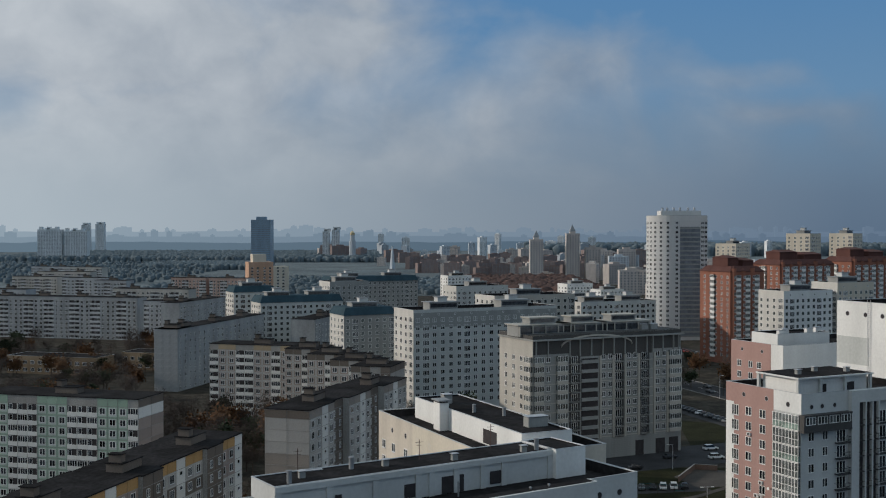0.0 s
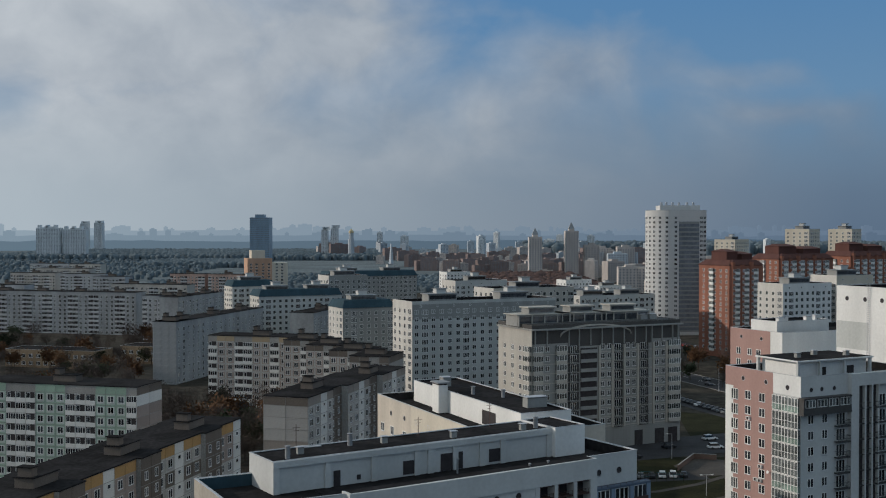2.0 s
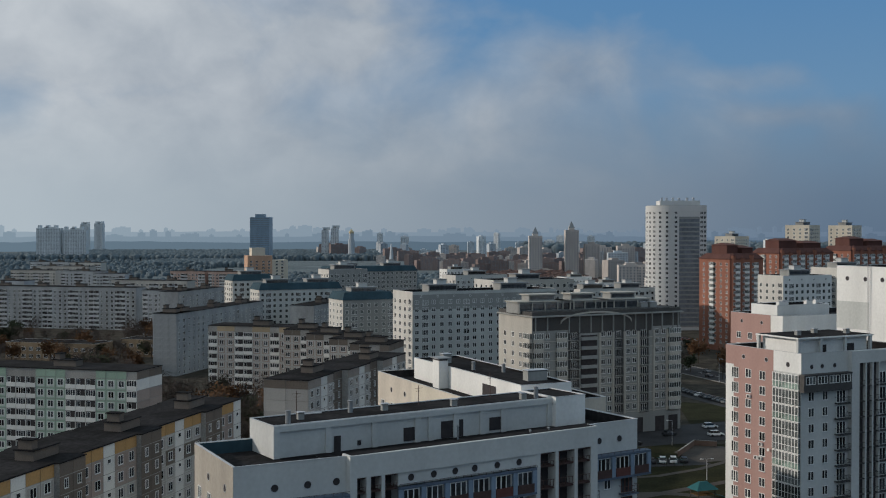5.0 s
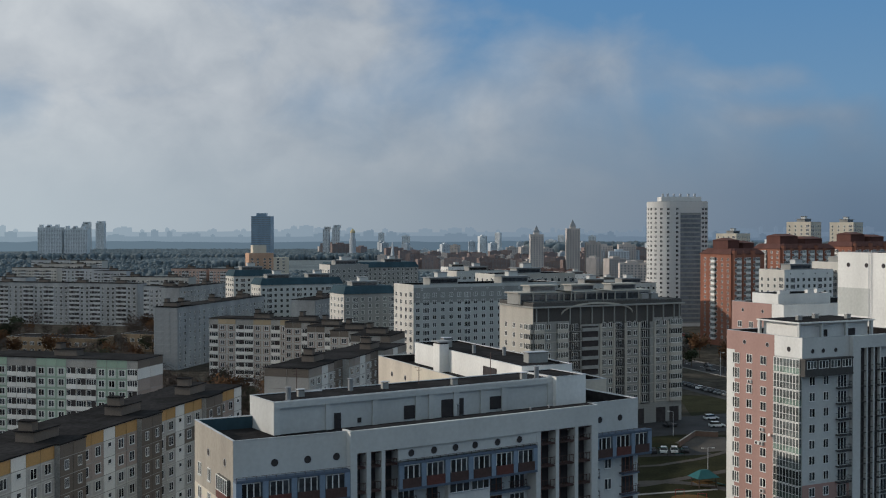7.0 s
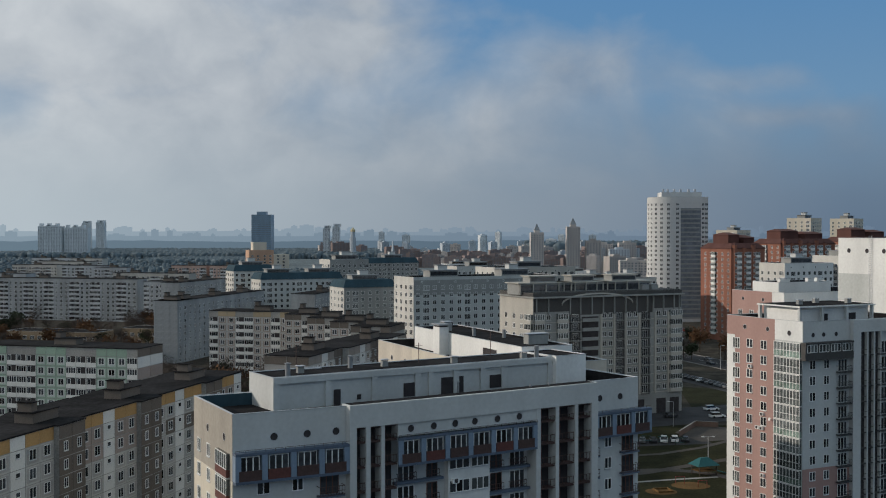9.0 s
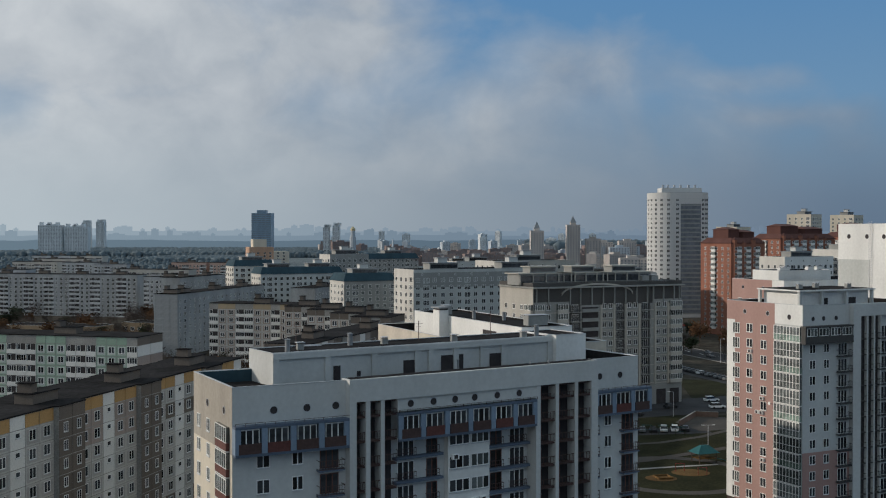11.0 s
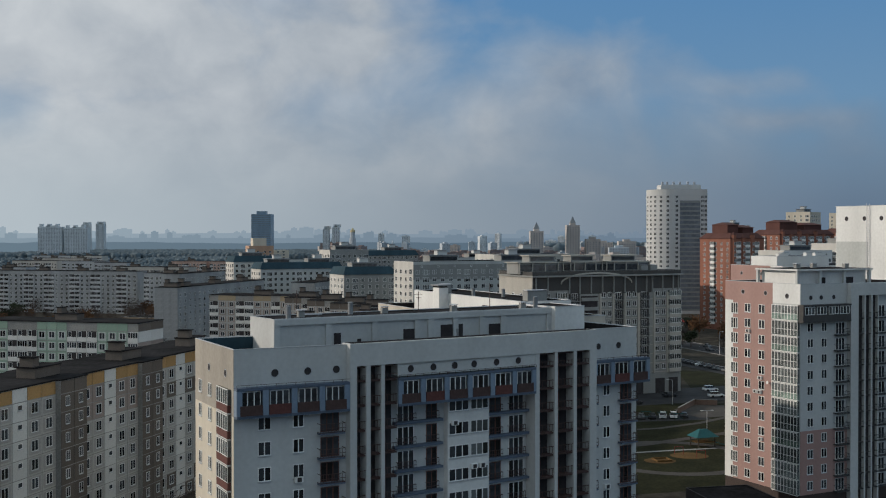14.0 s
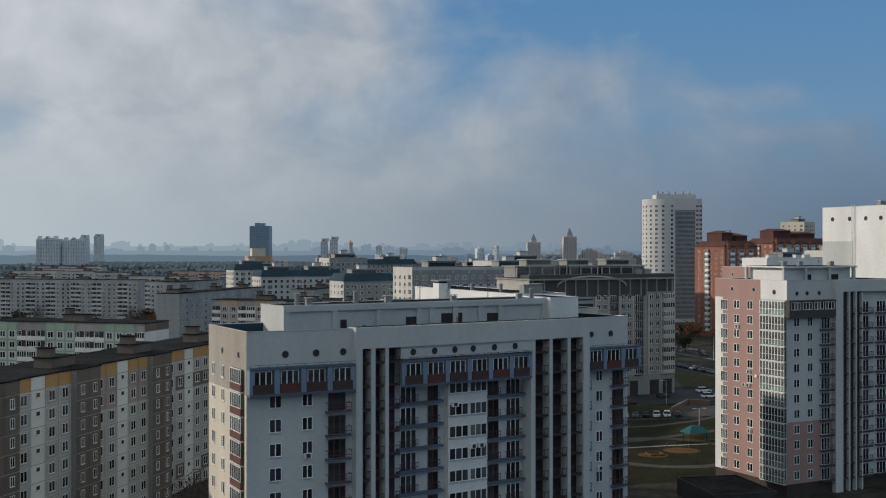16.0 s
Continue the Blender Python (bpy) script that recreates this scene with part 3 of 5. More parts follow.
            b.box(x - 0.32, x + 0.32, y - out + 0.02, y, 28.75, 31.45, BLUE_PALE)
        put("balcony_strip", b, root, frame_pose, "blue painted top-floor balcony strip")
        for i in range(count):
            x = x0 + (i + 0.5) * step
            window(root, frame_pose @ pose(x, y - out + 0.3, 28.85), round(step - 1.0, 1), 2.5, 3, FRAME, GLASS, False)
            put("railing", balcony_mesh(round(step - 0.8, 1), 0.25, 1.1, BLUE_PAINT, RAIL, False, RAIL_RED if i in (1, 4) else RAIL), root, frame_pose @ pose(x, y - out + 0.25, 28.76))
    top_strip(pose(0, 0, 0), 0.0, 13.0, 1.1, 4)
    top_strip(T, 6.2, 26.0, 0.35, 6, -0.9)
    top_strip(T, 36.2, 46.0, 1.2, 3, 0.9)
    # end bay front: two columns of windows and a column of balconies
    for z in floors[:-1]:
        window(root, pose(3.4, 0, z + 0.85), 1.5, 1.55, 2, FRAME, GLASS)
        window(root, pose(7.3, 0, z + 0.85), 1.3, 1.55, 2, FRAME, GLASS)
        window(root, pose(11.0, 0, z + 0.1), 2.2, 2.2, 3, FRAME_BROWN, GLASS, False)
        put("balcony", balcony_mesh(3.0, 1.0, 1.05, BLUE_PAINT, RAIL), root, pose(11.0, 0, z + 0.05))
    # end wall: windows and a column of glazed balconies with rust-red sheets
    for z in floors:
        for y in (9.2, 13.2):
            window(root, pose(-0.03, y, z + 0.85, 0, 0, -90), 1.3, 1.5, 2, FRAME, GLASS_PALE)
        put("balcony", balcony_mesh(4.2, 0.4, 0.85, PLASTER, RAIL, True, RAIL_RED), root, pose(-0.03, 3.1, z, 0, 0, -90))
    # long front, middle: french windows, ribbon windows, slabs
    for z in floors[:-1]:
        for x, w, bars in ((8.3, 2.3, 3), (11.9, 1.5, 2), (21.2, 1.7, 2), (24.4, 2.3, 3)):
            window(root, T @ pose(x, 0.9, z + 0.15), w, 2.25, bars, FRAME if (x < 9 or x > 24) else FRAME_BROWN, GLASS, False)
            put("railing", balcony_mesh(w + 0.3, 0.35, 1.0, BLUE_PAINT, RAIL), root, T @ pose(x, 0.9, z + 0.1))
        window(root, T @ pose(15.3, 0.1, z + 0.95), 2.9, 1.5, 3, FRAME, GLASS)
        window(root, T @ pose(18.3, 0.1, z + 0.95), 2.6, 1.5, 3, FRAME, GLASS_PALE)
        b = SHARED.get("slab")
        if b is None:
            b = SHARED["slab"] = Mesher().box(0, 6.6, 0.15, 0.9, -0.05, 0.25, BLUE_PAINT).mesh("slab")
        for x in (6.5, 19.9 - 0.55):
            put("slab", b, root, T @ pose(x, 0, z))
        window(root, T @ pose(39.3, 0.9, z + 0.85), 1.2, 1.5, 2, FRAME, GLASS)
        put("balcony", balcony_mesh(2.8, 0.9, 1.05, BLUE_PAINT, RAIL), root, T @ pose(42.7, 0.9, z + 0.05))
        window(root, T @ pose(42.7, 0.9, z + 0.1), 2.0, 2.2, 3, FRAME_BROWN, GLASS, False)
        put("balcony", balcony_mesh(1.0, 0.9, 1.05, BLUE_PAINT, RAIL), root, T @ pose(36.7, 0.9, z + 0.05))
    b = Mesher()
    b.box(13.7, 19.7, 0.1, 0.9, 0, 28.4, PLASTER_BRIGHT)
    put("bay", b, root, T, "pale shallow bay with ribbon windows")
    # air conditioners
    ac = Mesher()
    ac.box(-0.45, 0.45, -0.4, 0, 0, 0.6, FRAME)
    ac.box(-0.25, 0.25, -0.42, -0.4, 0.06, 0.54, DARK)
    ac = ac.mesh("air_conditioner")
    for x, y, z in ((14.6, 0.1, 25.4), (18.6, 0.1, 19.9), (17.4, 0.1, 19.9), (39.3, 0.9, 14.6)):
        put("air_conditioner", ac, root, T @ pose(x, y, z))
    put("air_conditioner", ac, root, pose(7.3, 0, 20.9))
    # penthouse
    b = Mesher()
    z0, z1 = top - 1.5, 38.2
    shell(root, -4.6, 36.8, 9.6, 16.4, z0, z1, PLASTER, parapet=0.14, thick=0.25, name="penthouse", m=T)
    for x in (-4.6, 2.2, 8.6, 14.8, 16.8, 20.6, 24.8, 28.2, 36.0):
        b.box(x, x + 0.8, 9.35, 9.6, z0, z1 - 0.5, PLASTER)
    b.box(-4.6, 36.8, 9.3, 9.6, z1 - 0.75, z1, PLASTER)
    put("penthouse_front", b, root, T)
    shell(root, 36.8, 42.0, 8.6, 16.4, z0, z1 + 0.15, PLASTER_BRIGHT, parapet=0.2, thick=0.25, name="stair_head", m=T)
    # Flat dark sheets paint the shade of the openings; nothing is cut.
    b = Mesher()
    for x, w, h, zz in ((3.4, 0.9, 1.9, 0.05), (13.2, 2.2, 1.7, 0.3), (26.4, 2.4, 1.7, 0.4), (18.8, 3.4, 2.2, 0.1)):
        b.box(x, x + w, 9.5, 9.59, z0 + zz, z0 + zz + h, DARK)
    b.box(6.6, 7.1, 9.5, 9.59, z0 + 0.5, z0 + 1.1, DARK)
    put("door", b, root, T, "penthouse doors and openings painted as dark sheets")
    for x, y in ((0.5, 12.8), (12.5, 13.2), (22.0, 11.5), (33.0, 11.0)):
        roof_vent(root, *(T @ Vector((x, y, z1 - 0.12))), 0.8, 0.6, 0.75)
    roof_vent(root, *(T @ Vector((3.2, 16.2, top - 2.0))), 3.0, 0.9, 4.2, PLASTER_BRIGHT)
    for x, y in ((-2.0, 11.0), (35.4, 11.2), (8.0, 14.0)):
        roof_pipe(root, *(T @ Vector((x, y, z1 - 0.12))), 0.32, 1.5)
    for x, y, h in ((1.0, 15.0, 3.2), (18.5, 14.6, 2.6), (30.5, 15.2, 3.4)):
        put("antenna", Mesher().box(-0.035, 0.035, -0.035, 0.035, 0, h, RAIL).box(-0.6, 0.6, -0.02, 0.02, h - 0.4, h - 0.36, RAIL).box(-0.4, 0.4, -0.02, 0.02, h - 0.8, h - 0.76, RAIL), root, T @ pose(x, y, z1 - 0.1))
    for x, y in ((26.0, 0.2), (29.0, 0.3), (20.0, 7.5)):
        roof_pipe(root, *(T @ Vector((x, y, top - 1.45))), 0.12, 1.8)
    b = Mesher()
    b.box(2, 11, 3, 3.4, top - 1.45, top - 1.1, ROOF_BLUE)
    put("roof_gutter", b, root)
    return root


framed_block()


def rear_wing():
    """The wing behind the framed block: beige side wall, white sunlit penthouse, dark sunk roof."""
    root = thing("apartment_wing", pose(-0.6, 174.5, 0, 0, 0, 24.5), "beige apartment wing with white penthouse and dark roof", "building")
    shell(root, 0, 20, -17, 26.5, 0, 36.0, BEIGE, parapet=1.3, thick=0.35)
    put("end_wall_facing", Mesher().box(-0.03, 0, -17, 11, 0, 35.98, CREAM), root, label="cream plastered wall")
    shell(root, 6.0, 14.6, -16, 24, 34.75, 38.4, PLASTER_BRIGHT, parapet=0.35, thick=0.25, name="penthouse", label="white plastered penthouse")
    put("shaft", Mesher().box(4.3, 6.0, 9.5, 12.0, 34.75, 39.4, PLASTER_BRIGHT).box(4.0, 6.4, 9.2, 12.3, 39.7, 39.9, ROOF_GREY).box(4.4, 5.9, 9.6, 11.9, 39.4, 39.7, DARK), root, label="square ventilation shaft")
    for y in (4, 9, 14, 20):
        put("porthole", porthole_mesh(), root, pose(0, y, 33.5, 0, 0, -90))
    for k in range(11):
        for y in (3.5, 8.5, 14, 19.5, 24):
            window(root, pose(0, y, 1.8 + 2.8 * k, 0, 0, -90), 1.5, 1.5)
    for x, y, w in ((12.0, -9.5, 3.4), (9.0, 17.0, 1.5)):
        roof_vent(root, x, y, 38.05, w, 1.6, 1.5)
    for x, y in ((9.0, 6.0), (12.0, 1.0)):
        roof_pipe(root, x, y, 38.05)
    # Shade inside an opening, painted as one dark sheet on the wall.
    b = Mesher()
    b.box(5.9, 5.99, -8, -3.5, 35, 37.2, DARK)
    put("opening", b, root)
    return root


rear_wing()


# ---- the pink and white block ----
def pink_block():
    root = thing("apartment_block", pose(62.8, 193.7, 0, 0, 0, 26.5), "pink and white apartment block with glazed loggias and white penthouse", "building")
    top, D, L = 39.6, 19.5, 30.0
    rows = [33.25 - 2.8 * k for k in range(12)]
    shell(root, 0, L, 0, D, 2.4, top, PLASTER, parapet=1.3, thick=0.35)
    put("plinth", Mesher().box(0.02, L, 0.02, D - 0.02, 0, 2.396, PLINTH), root, label="dark brown ground-floor plinth")
    # pink end wall with its white corner strip
    b = Mesher()
    b.box(-0.06, 0, 6.8, 17.3, 2.4, 36.05, PINK)
    b.box(-0.06, 0, 6.8, D, 36.05, top - 0.01, PINK)
    b.box(-0.05, 0, 17.3, D, 2.4, 36.05, PLASTER_BRIGHT)
    b.box(-0.05, 0, 0, 6.8, 36.05, top - 0.01, PLASTER_BRIGHT)
    put("end_wall_facing", b, root, label="pink plastered end wall with white corner strips")
    b = Mesher()
    b.box(0, 13.0, -0.05, 0, 2.4, 13.7, PINK)
    put("lower_facing", b, root, label="pink plastered lower storeys")
    for y in (8.6, 14.6):
        put("porthole", porthole_mesh(0.4), root, pose(-0.06, y, 37.7, 0, 0, -90))
    put("porthole", porthole_mesh(0.45), root, pose(-0.05, 3.2, 37.4, 0, 0, -90))
    for x in (2.4, 4.9, 7.9):
        put("porthole", porthole_mesh(0.4), root, pose(x, 0, 37.2))
    for i, z in enumerate(rows):
        for y in (9.6, 13.3):
            window(root, pose(-0.06, y, z + 0.7, 0, 0, -90), 1.55, 1.6, 2, FRAME, GLASS)
        window(root, pose(-0.05, 16.9, z + 0.3, 0, 0, -90), 1.9, 2.0, 3, FRAME, GLASS_PALE)
        put("loggia", balcony_mesh(6.4, 0.5, 1.05, PLASTER_BRIGHT, RAIL, True, GLASS_GREEN if i in (0, 2, 5, 8) else GLASS_PALE), root, pose(0.0, 3.4, z, 0, 0, -90))
        if i:
            window(root, pose(2.3, -0.05 if i > 6 else 0, z + 0.7), 1.4, 1.6, 2, FRAME, GLASS)
            window(root, pose(5.6, -0.05 if i > 6 else 0, z + 0.7), 1.3, 1.6, 2, FRAME, GLASS)
            put("balcony", balcony_mesh(3.0, 1.0, 1.05, ATTIC_DARK, CAR_DARK), root, pose(9.4, -0.05, z))
            window(root, pose(9.4, -0.05, z + 0.05), 2.2, 2.2, 3, FRAME, GLASS, False)
        for x in (19.4, 23.8, 27.8):
            put("balcony", balcony_mesh(3.2, 0.9, 1.05, ATTIC_DARK, CAR_DARK), root, pose(x, 0, z))
            window(root, pose(x, 0, z + 0.05), 2.4, 2.2, 3, FRAME, GLASS, False)
    # projecting top-floor strip round the corner
    b = Mesher()
    b.box(-0.5, 11.0, -1.2, 0, 32.9, 33.2, ATTIC_DARK)
    b.box(-0.5, 11.0, -1.25, 0, 35.7, 36.0, ATTIC_DARK)
    b.box(-0.5, 11.0, -1.15, -1.1, 33.2, 34.2, ATTIC_DARK)
    for x in (-0.4, 2.4, 5.2, 8.0, 10.6):
        b.box(x, x + 0.35, -1.1, 0, 33.2, 35.7, ATTIC_DARK)
    put("balcony_strip", b, root, label="dark grey glazed top-floor strip")
    for x in (1.2, 4.0, 6.8, 9.5):
        window(root, pose(x, -1.05, 34.25), 2.3, 1.4, 3, FRAME, GLASS_PALE, False)
    # framed section; dark sheets paint the shade in its slots
    b = Mesher()
    b.box(11.2, L, -0.9, 0, 37.4, top, PLASTER)
    for x0, x1 in ((11.2, 13.1), (14.6, 14.9), (16.3, 16.6), (17.9, 18.2)):
        b.box(x0, x1, -0.9, 0, 0, 37.4, PLASTER)
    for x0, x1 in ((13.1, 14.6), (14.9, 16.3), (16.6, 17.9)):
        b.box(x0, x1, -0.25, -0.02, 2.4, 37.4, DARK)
        for z in rows:
            b.box(x0, x1, -0.8, -0.25, z - 0.1, z + 0.06, ATTIC_DARK)
            b.box(x0, x1, -0.8, -0.74, z + 0.9, z + 0.98, ATTIC_DARK)
    put("front_frame", b, root, label="white frame with full-height slots, their shade painted dark")
    # penthouse
    b = Mesher()
    b.box(2.2, 19.0, 3.0, 12.0, top - 1.25, 41.9, PLASTER_BRIGHT)
    b.box(1.0, 19.6, 1.8, 12.6, 41.9, 42.15, PLASTER_BRIGHT)
    b.box(1.3, 19.3, 2.1, 12.3, 42.155, 42.2, ROOF)
    for x, y in ((1.2, 2.0), (1.2, 12.0), (6.5, 2.0), (12.5, 2.0), (18.8, 2.0)):
        b.box(x, x + 0.5, y, y + 0.5, top - 1.3, 41.9, PLASTER)
    put("penthouse", b, root, label="white penthouse with flat overhanging roof")
    b = Mesher()
    for x, w in ((8.0, 0.9), (14.0, 1.8)):
        b.box(x, x + w, 2.94, 2.99, top - 1.2, top + 1.0, DARK)
    put("door", b, root)
    for x, y in ((5.0, 6.0), (11.0, 8.0), (16.0, 5.0)):
        roof_vent(root, x, y, 42.2, 1.0, 0.7, 0.7)
    ac = SHARED.setdefault("ac", Mesher().box(-0.45, 0.45, -0.4, 0, 0, 0.6, FRAME).box(-0.25, 0.25, -0.42, -0.4, 0.06, 0.54, DARK).mesh("air_conditioner"))
    for y, z in ((13.0, 30.2), (9.8, 21.8), (9.9, 19.2), (11.0, 19.2), (9.6, 10.6)):
        put("air_conditioner", ac, root, pose(-0.06, y, z, 0, 0, -90))
    # satellite dish
    b = Mesher()
    b.prism(ring(0.24, 14), 0, 0.05, FRAME, ring(0.3, 14))
    b.box(-0.04, 0.04, -0.04, 0.04, -0.45, 0, RAIL)
    put("satellite_dish", b, root, pose(-0.5, 7.6, 21.5, 75, 0, -90))
    return root


pink_block()


def tall_block():
    """The taller white part of the same house, its blank wall to the sun."""
    root = thing("apartment_tower", pose(90.2, 206.6, 0, 0, 0, 26.5), "tall white apartment tower with blank wall and round windows", "building")
    shell(root, 0, 26, 0, 21.8, 0, 54.1, PLASTER_BRIGHT, parapet=1.3, thick=0.35, name="block")
    for y in (2.6, 6.4, 10.2, 14.4, 19.0):
        put("porthole", porthole_mesh(0.45), root, pose(0, y, 51.6, 0, 0, -90))
    b = Mesher()
    b.box(-0.03, 0, 13.5, 21.7, 41.5, 47.0, MID_WALL)
    put("patch", b, root, label="grey unpainted wall patch")
    b = Mesher()
    for y in (13.0, 13.7):
        b.box(-0.22, -0.16, y, y + 0.06, 38, 54.6, METAL_EDGE)
    for i in range(40):
        b.box(-0.21, -0.17, 13.06, 13.7, 38.3 + i * 0.4, 38.36 + i * 0.4, METAL_EDGE)
    for z in (40, 46, 52):
        b.box(-0.2, 0, 13.0, 13.06, z, z + 0.06, METAL_EDGE)
    put("wall_ladder", b, root, label="galvanised wall ladder")
    for x, y in ((1.5, 4.0), (3.0, 9.0)):
        roof_vent(root, x, y, 52.8, 1.6, 1.2, 2.2, GREY_WALL)
    return root


tall_block()


def second_block():
    """The house behind the pink block, seen over its roof."""
    root = thing("apartment_block", pose(80.5, 262.0, 0, 0, 0, 26.5), "pink-ended white apartment block with vents on its penthouse roof", "building")
    shell(root, 0, 40, 0, 18, 0, 41.0, PLASTER_BRIGHT, parapet=1.2, thick=0.35, name="block")
    b = Mesher()
    b.box(-0.05, 0, 4, 18, 2.4, 40.98, PINK)
    put("end_wall_facing", b, root, label="pink plastered end wall")
    shell(root, 3, 20, 5, 14, 39.8, 43.2, PLASTER_BRIGHT, parapet=0.5, name="penthouse")
    for y in (7, 14):
        put("porthole", porthole_mesh(0.4), root, pose(-0.05, y, 39.0, 0, 0, -90))
    for k in range(12):
        for y in (8, 11, 15):
            window(root, pose(-0.05, y, 3.9 + 2.8 * k, 0, 0, -90), 1.5, 1.6)
    for x, y in ((5, 6), (9, 9), (15, 7), (20, 9)):
        roof_vent(root, x, y, 42.7, 2.0, 1.0, 1.2, PLASTER_BRIGHT)
    return root


second_block()


# ---- old panel houses: nine storeys of concrete panels ----
def panel_mesh(w, h, material, rim=None):
    """A wall panel with a raised rim round a slightly sunk field."""
    key = ("panel", w, h, material.name, rim.name if rim else "")
    if key not in SHARED:
        g, r = 0.07, 0.30
        xs, zs = [-w / 2 + g, -w / 2 + r, w / 2 - r, w / 2 - g], [g, r, h - r, h - g]
        SHARED[key] = Mesher().relief(xs, zs, lambda i, k: (0.05, material) if i == 1 and k == 1 else (0.075, rim or material)).mesh("panel")
    return SHARED[key]


def loggia_mesh(w, glazed, front=PANEL_LIGHT):
    """A loggia front: a parapet slab and, over it, either a glazed screen or a flat sheet painted dark as recess shade,
    with its window.
    """
    key = ("panel_loggia", w, glazed, front.name)
    if key not in SHARED:
        a, e = w / 2 - 0.05, w / 2 - 0.12
        if glazed:
            xs = [-a, -e]
            for i in range(1, 4):
                x = -e + 2 * e * i / 4
                xs += [x - 0.045, x + 0.045]
            xs += [e, a]
            zs = [0.0, 1.05, 1.12, 2.5, 2.6]
            cell = lambda i, k: (0.15, front) if k == 0 else (0.07, GLASS) if k == 2 and i % 2 else (0.12, FRAME)
        else:
            xs = [-a, -e, -e + 0.25, -e + 0.33, -e + 1.12, -e + 1.2, e, a]
            zs = [0.0, 1.05, 1.13, 2.42, 2.5, 2.6]

            def cell(i, k):
                if k == 0 or i in (0, 6):
                    return 0.15, front
                if i == 3 and k == 2:
                    return 0.035, GLASS
                if i in (2, 3, 4) and k < 4:
                    return 0.05, FRAME
                return 0.02, DARK
        SHARED[key] = Mesher().relief(xs, zs, cell).mesh("loggia")
    return SHARED[key]


def panel_house(x, y, angle, L, D, pattern, label, ends="lr", storeys=9, top_row=None, base=-0.3, wall=PANEL, pieces=True, steps=(), seed=1, end_style="plain", mottled=0.0, rim=None, infill=None):
    """A nine-storey panel house. pattern: one letter a bay of 3.2 m: w window, l loggia, L glazed loggia, s stair lights, b brown panel bay, - blank.
    steps: sideways shifts of the bays. The front is the long face at y = 0."""
    rnd = random.Random(seed)
    h = 2.75
    top = base + storeys * h
    root = thing("panel_house", pose(x, y, 0, 0, 0, angle), label, "apartment building", "nine-storey panel houses")
    n = len(pattern)
    bay = L / n
    shift = list(steps) + [steps[-1] if steps else 0.0] * (n - len(steps))
    attic = 2.0
    wins = Mesher()

    def fit_in(name, mesh, m):
        if pieces:
            return put(name, mesh, root, m)
        wins.merge(mesh, m)

    i = 0
    while i < n:
        j = i
        while j + 1 < n and shift[j + 1] == shift[i]:
            j += 1
        x0, x1, y0, y1 = i * bay, (j + 1) * bay, shift[i], D + shift[i] * 0.5
        put("block", Mesher().box(x0, x1, y0, y1, 0, top + attic, PANEL_JOINT if pieces else wall), root)
        put("roof", Mesher().box(x0 - 0.12, x1 + 0.12, y0 - 0.15, y1 + 0.15, top + attic + 0.004, top + attic + 0.22 + 0.002 * i, ROOF), root, None, "dark bitumen felt roof")
        i = j + 1
    for i, c in enumerate(pattern):
        s, y0 = (i + 0.5) * bay, shift[i]
        for k in range(storeys):
            z = base + k * h
            p = {"b": PANEL_BROWN, "g": PANEL_PALE_FIELD, "s": PANEL_LIGHT}.get(c, infill or wall)
            if c == "w" and pieces and rnd.random() < mottled:
                p = PANEL_BROWN
            if c in "wgsb-" and pieces:
                if mottled and c == "w" and k > 6 and (i // 6) % 2 == 0:
                    p = PANEL_ROSE
                edge = PANEL_GREEN if c == "g" else rim if c == "w" and p in (infill, wall) else None
                put("panel", panel_mesh(round(bay, 2), h, p, edge), root, pose(s, y0, z))
            o = 0.05 if pieces else 0.0
            if c in "wg":
                fit_in("window", window_mesh(1.6, 1.6, 2, FRAME, GLASS), pose(s, y0 - o, z + 0.75))
            elif c == "b":
                fit_in("window", window_mesh(1.1, 1.5, 2, FRAME, GLASS), pose(s, y0 - o, z + 0.85))
            elif c == "s":
                fit_in("window", window_mesh(1.1, 0.8, 1, FRAME, GLASS), pose(s, y0 - o, z + 1.6))
            elif c in "lL":
                fit_in("loggia", loggia_mesh(round(bay, 2), rnd.random() < (0.75 if c == "L" else 0.35), PANEL_LIGHT if pieces else PANEL_FAR_LIGHT), pose(s, y0, z))
        if pieces and c in "wgsb-":
            put("panel", panel_mesh(round(bay, 2), attic, top_row if top_row and c in "wg" else p), root, pose(s, y0, top))
    if not pieces:
        tagged(put("glazing", wins, root), "rows of windows and loggias", kind="stuff")
    if pieces:
        for side, xx, rz, y0 in (("l", 0.0, -90, shift[0]), ("r", L, 90, shift[-1])):
            if side in ends:
                m = max(2, round(D / 5.8))
                w = (D - 0.02) / m
                for q in range(m):
                    for k in range(storeys):
                        mt = wall
                        if end_style == "white_band":
                            mt = PANEL_LIGHT if k == storeys - 1 else PANEL_ROSE
                        elif end_style == "two_tone":
                            mt = PANEL_TAUPE if k < storeys - 3 else wall
                        put("panel", panel_mesh(round(w, 2), h, mt), root, pose(xx, y0 + (q + 0.5) * w, base + k * h, 0, 0, rz))
                    put("panel", panel_mesh(round(w, 2), attic, PANEL_BROWN), root, pose(xx, y0 + (q + 0.5) * w, top, 0, 0, rz))
    # lift houses and vents
    k = max(1, int(L / 24))
    for i in range(k):
        xx = (i + 0.5) * L / k
        b = Mesher()
        b.box(-3.2, 3.2, -1.6, 1.6, 0, 1.5, PANEL_BROWN)
        b.box(-3.4, 3.4, -1.8, 1.8, 1.5, 1.7, ROOF)
        b.box(-3.0, -1.6, -1.2, 1.2, 1.7, 3.0, PANEL_BROWN)
        b.box(-3.2, -1.4, -1.4, 1.4, 3.05, 3.2, ROOF)
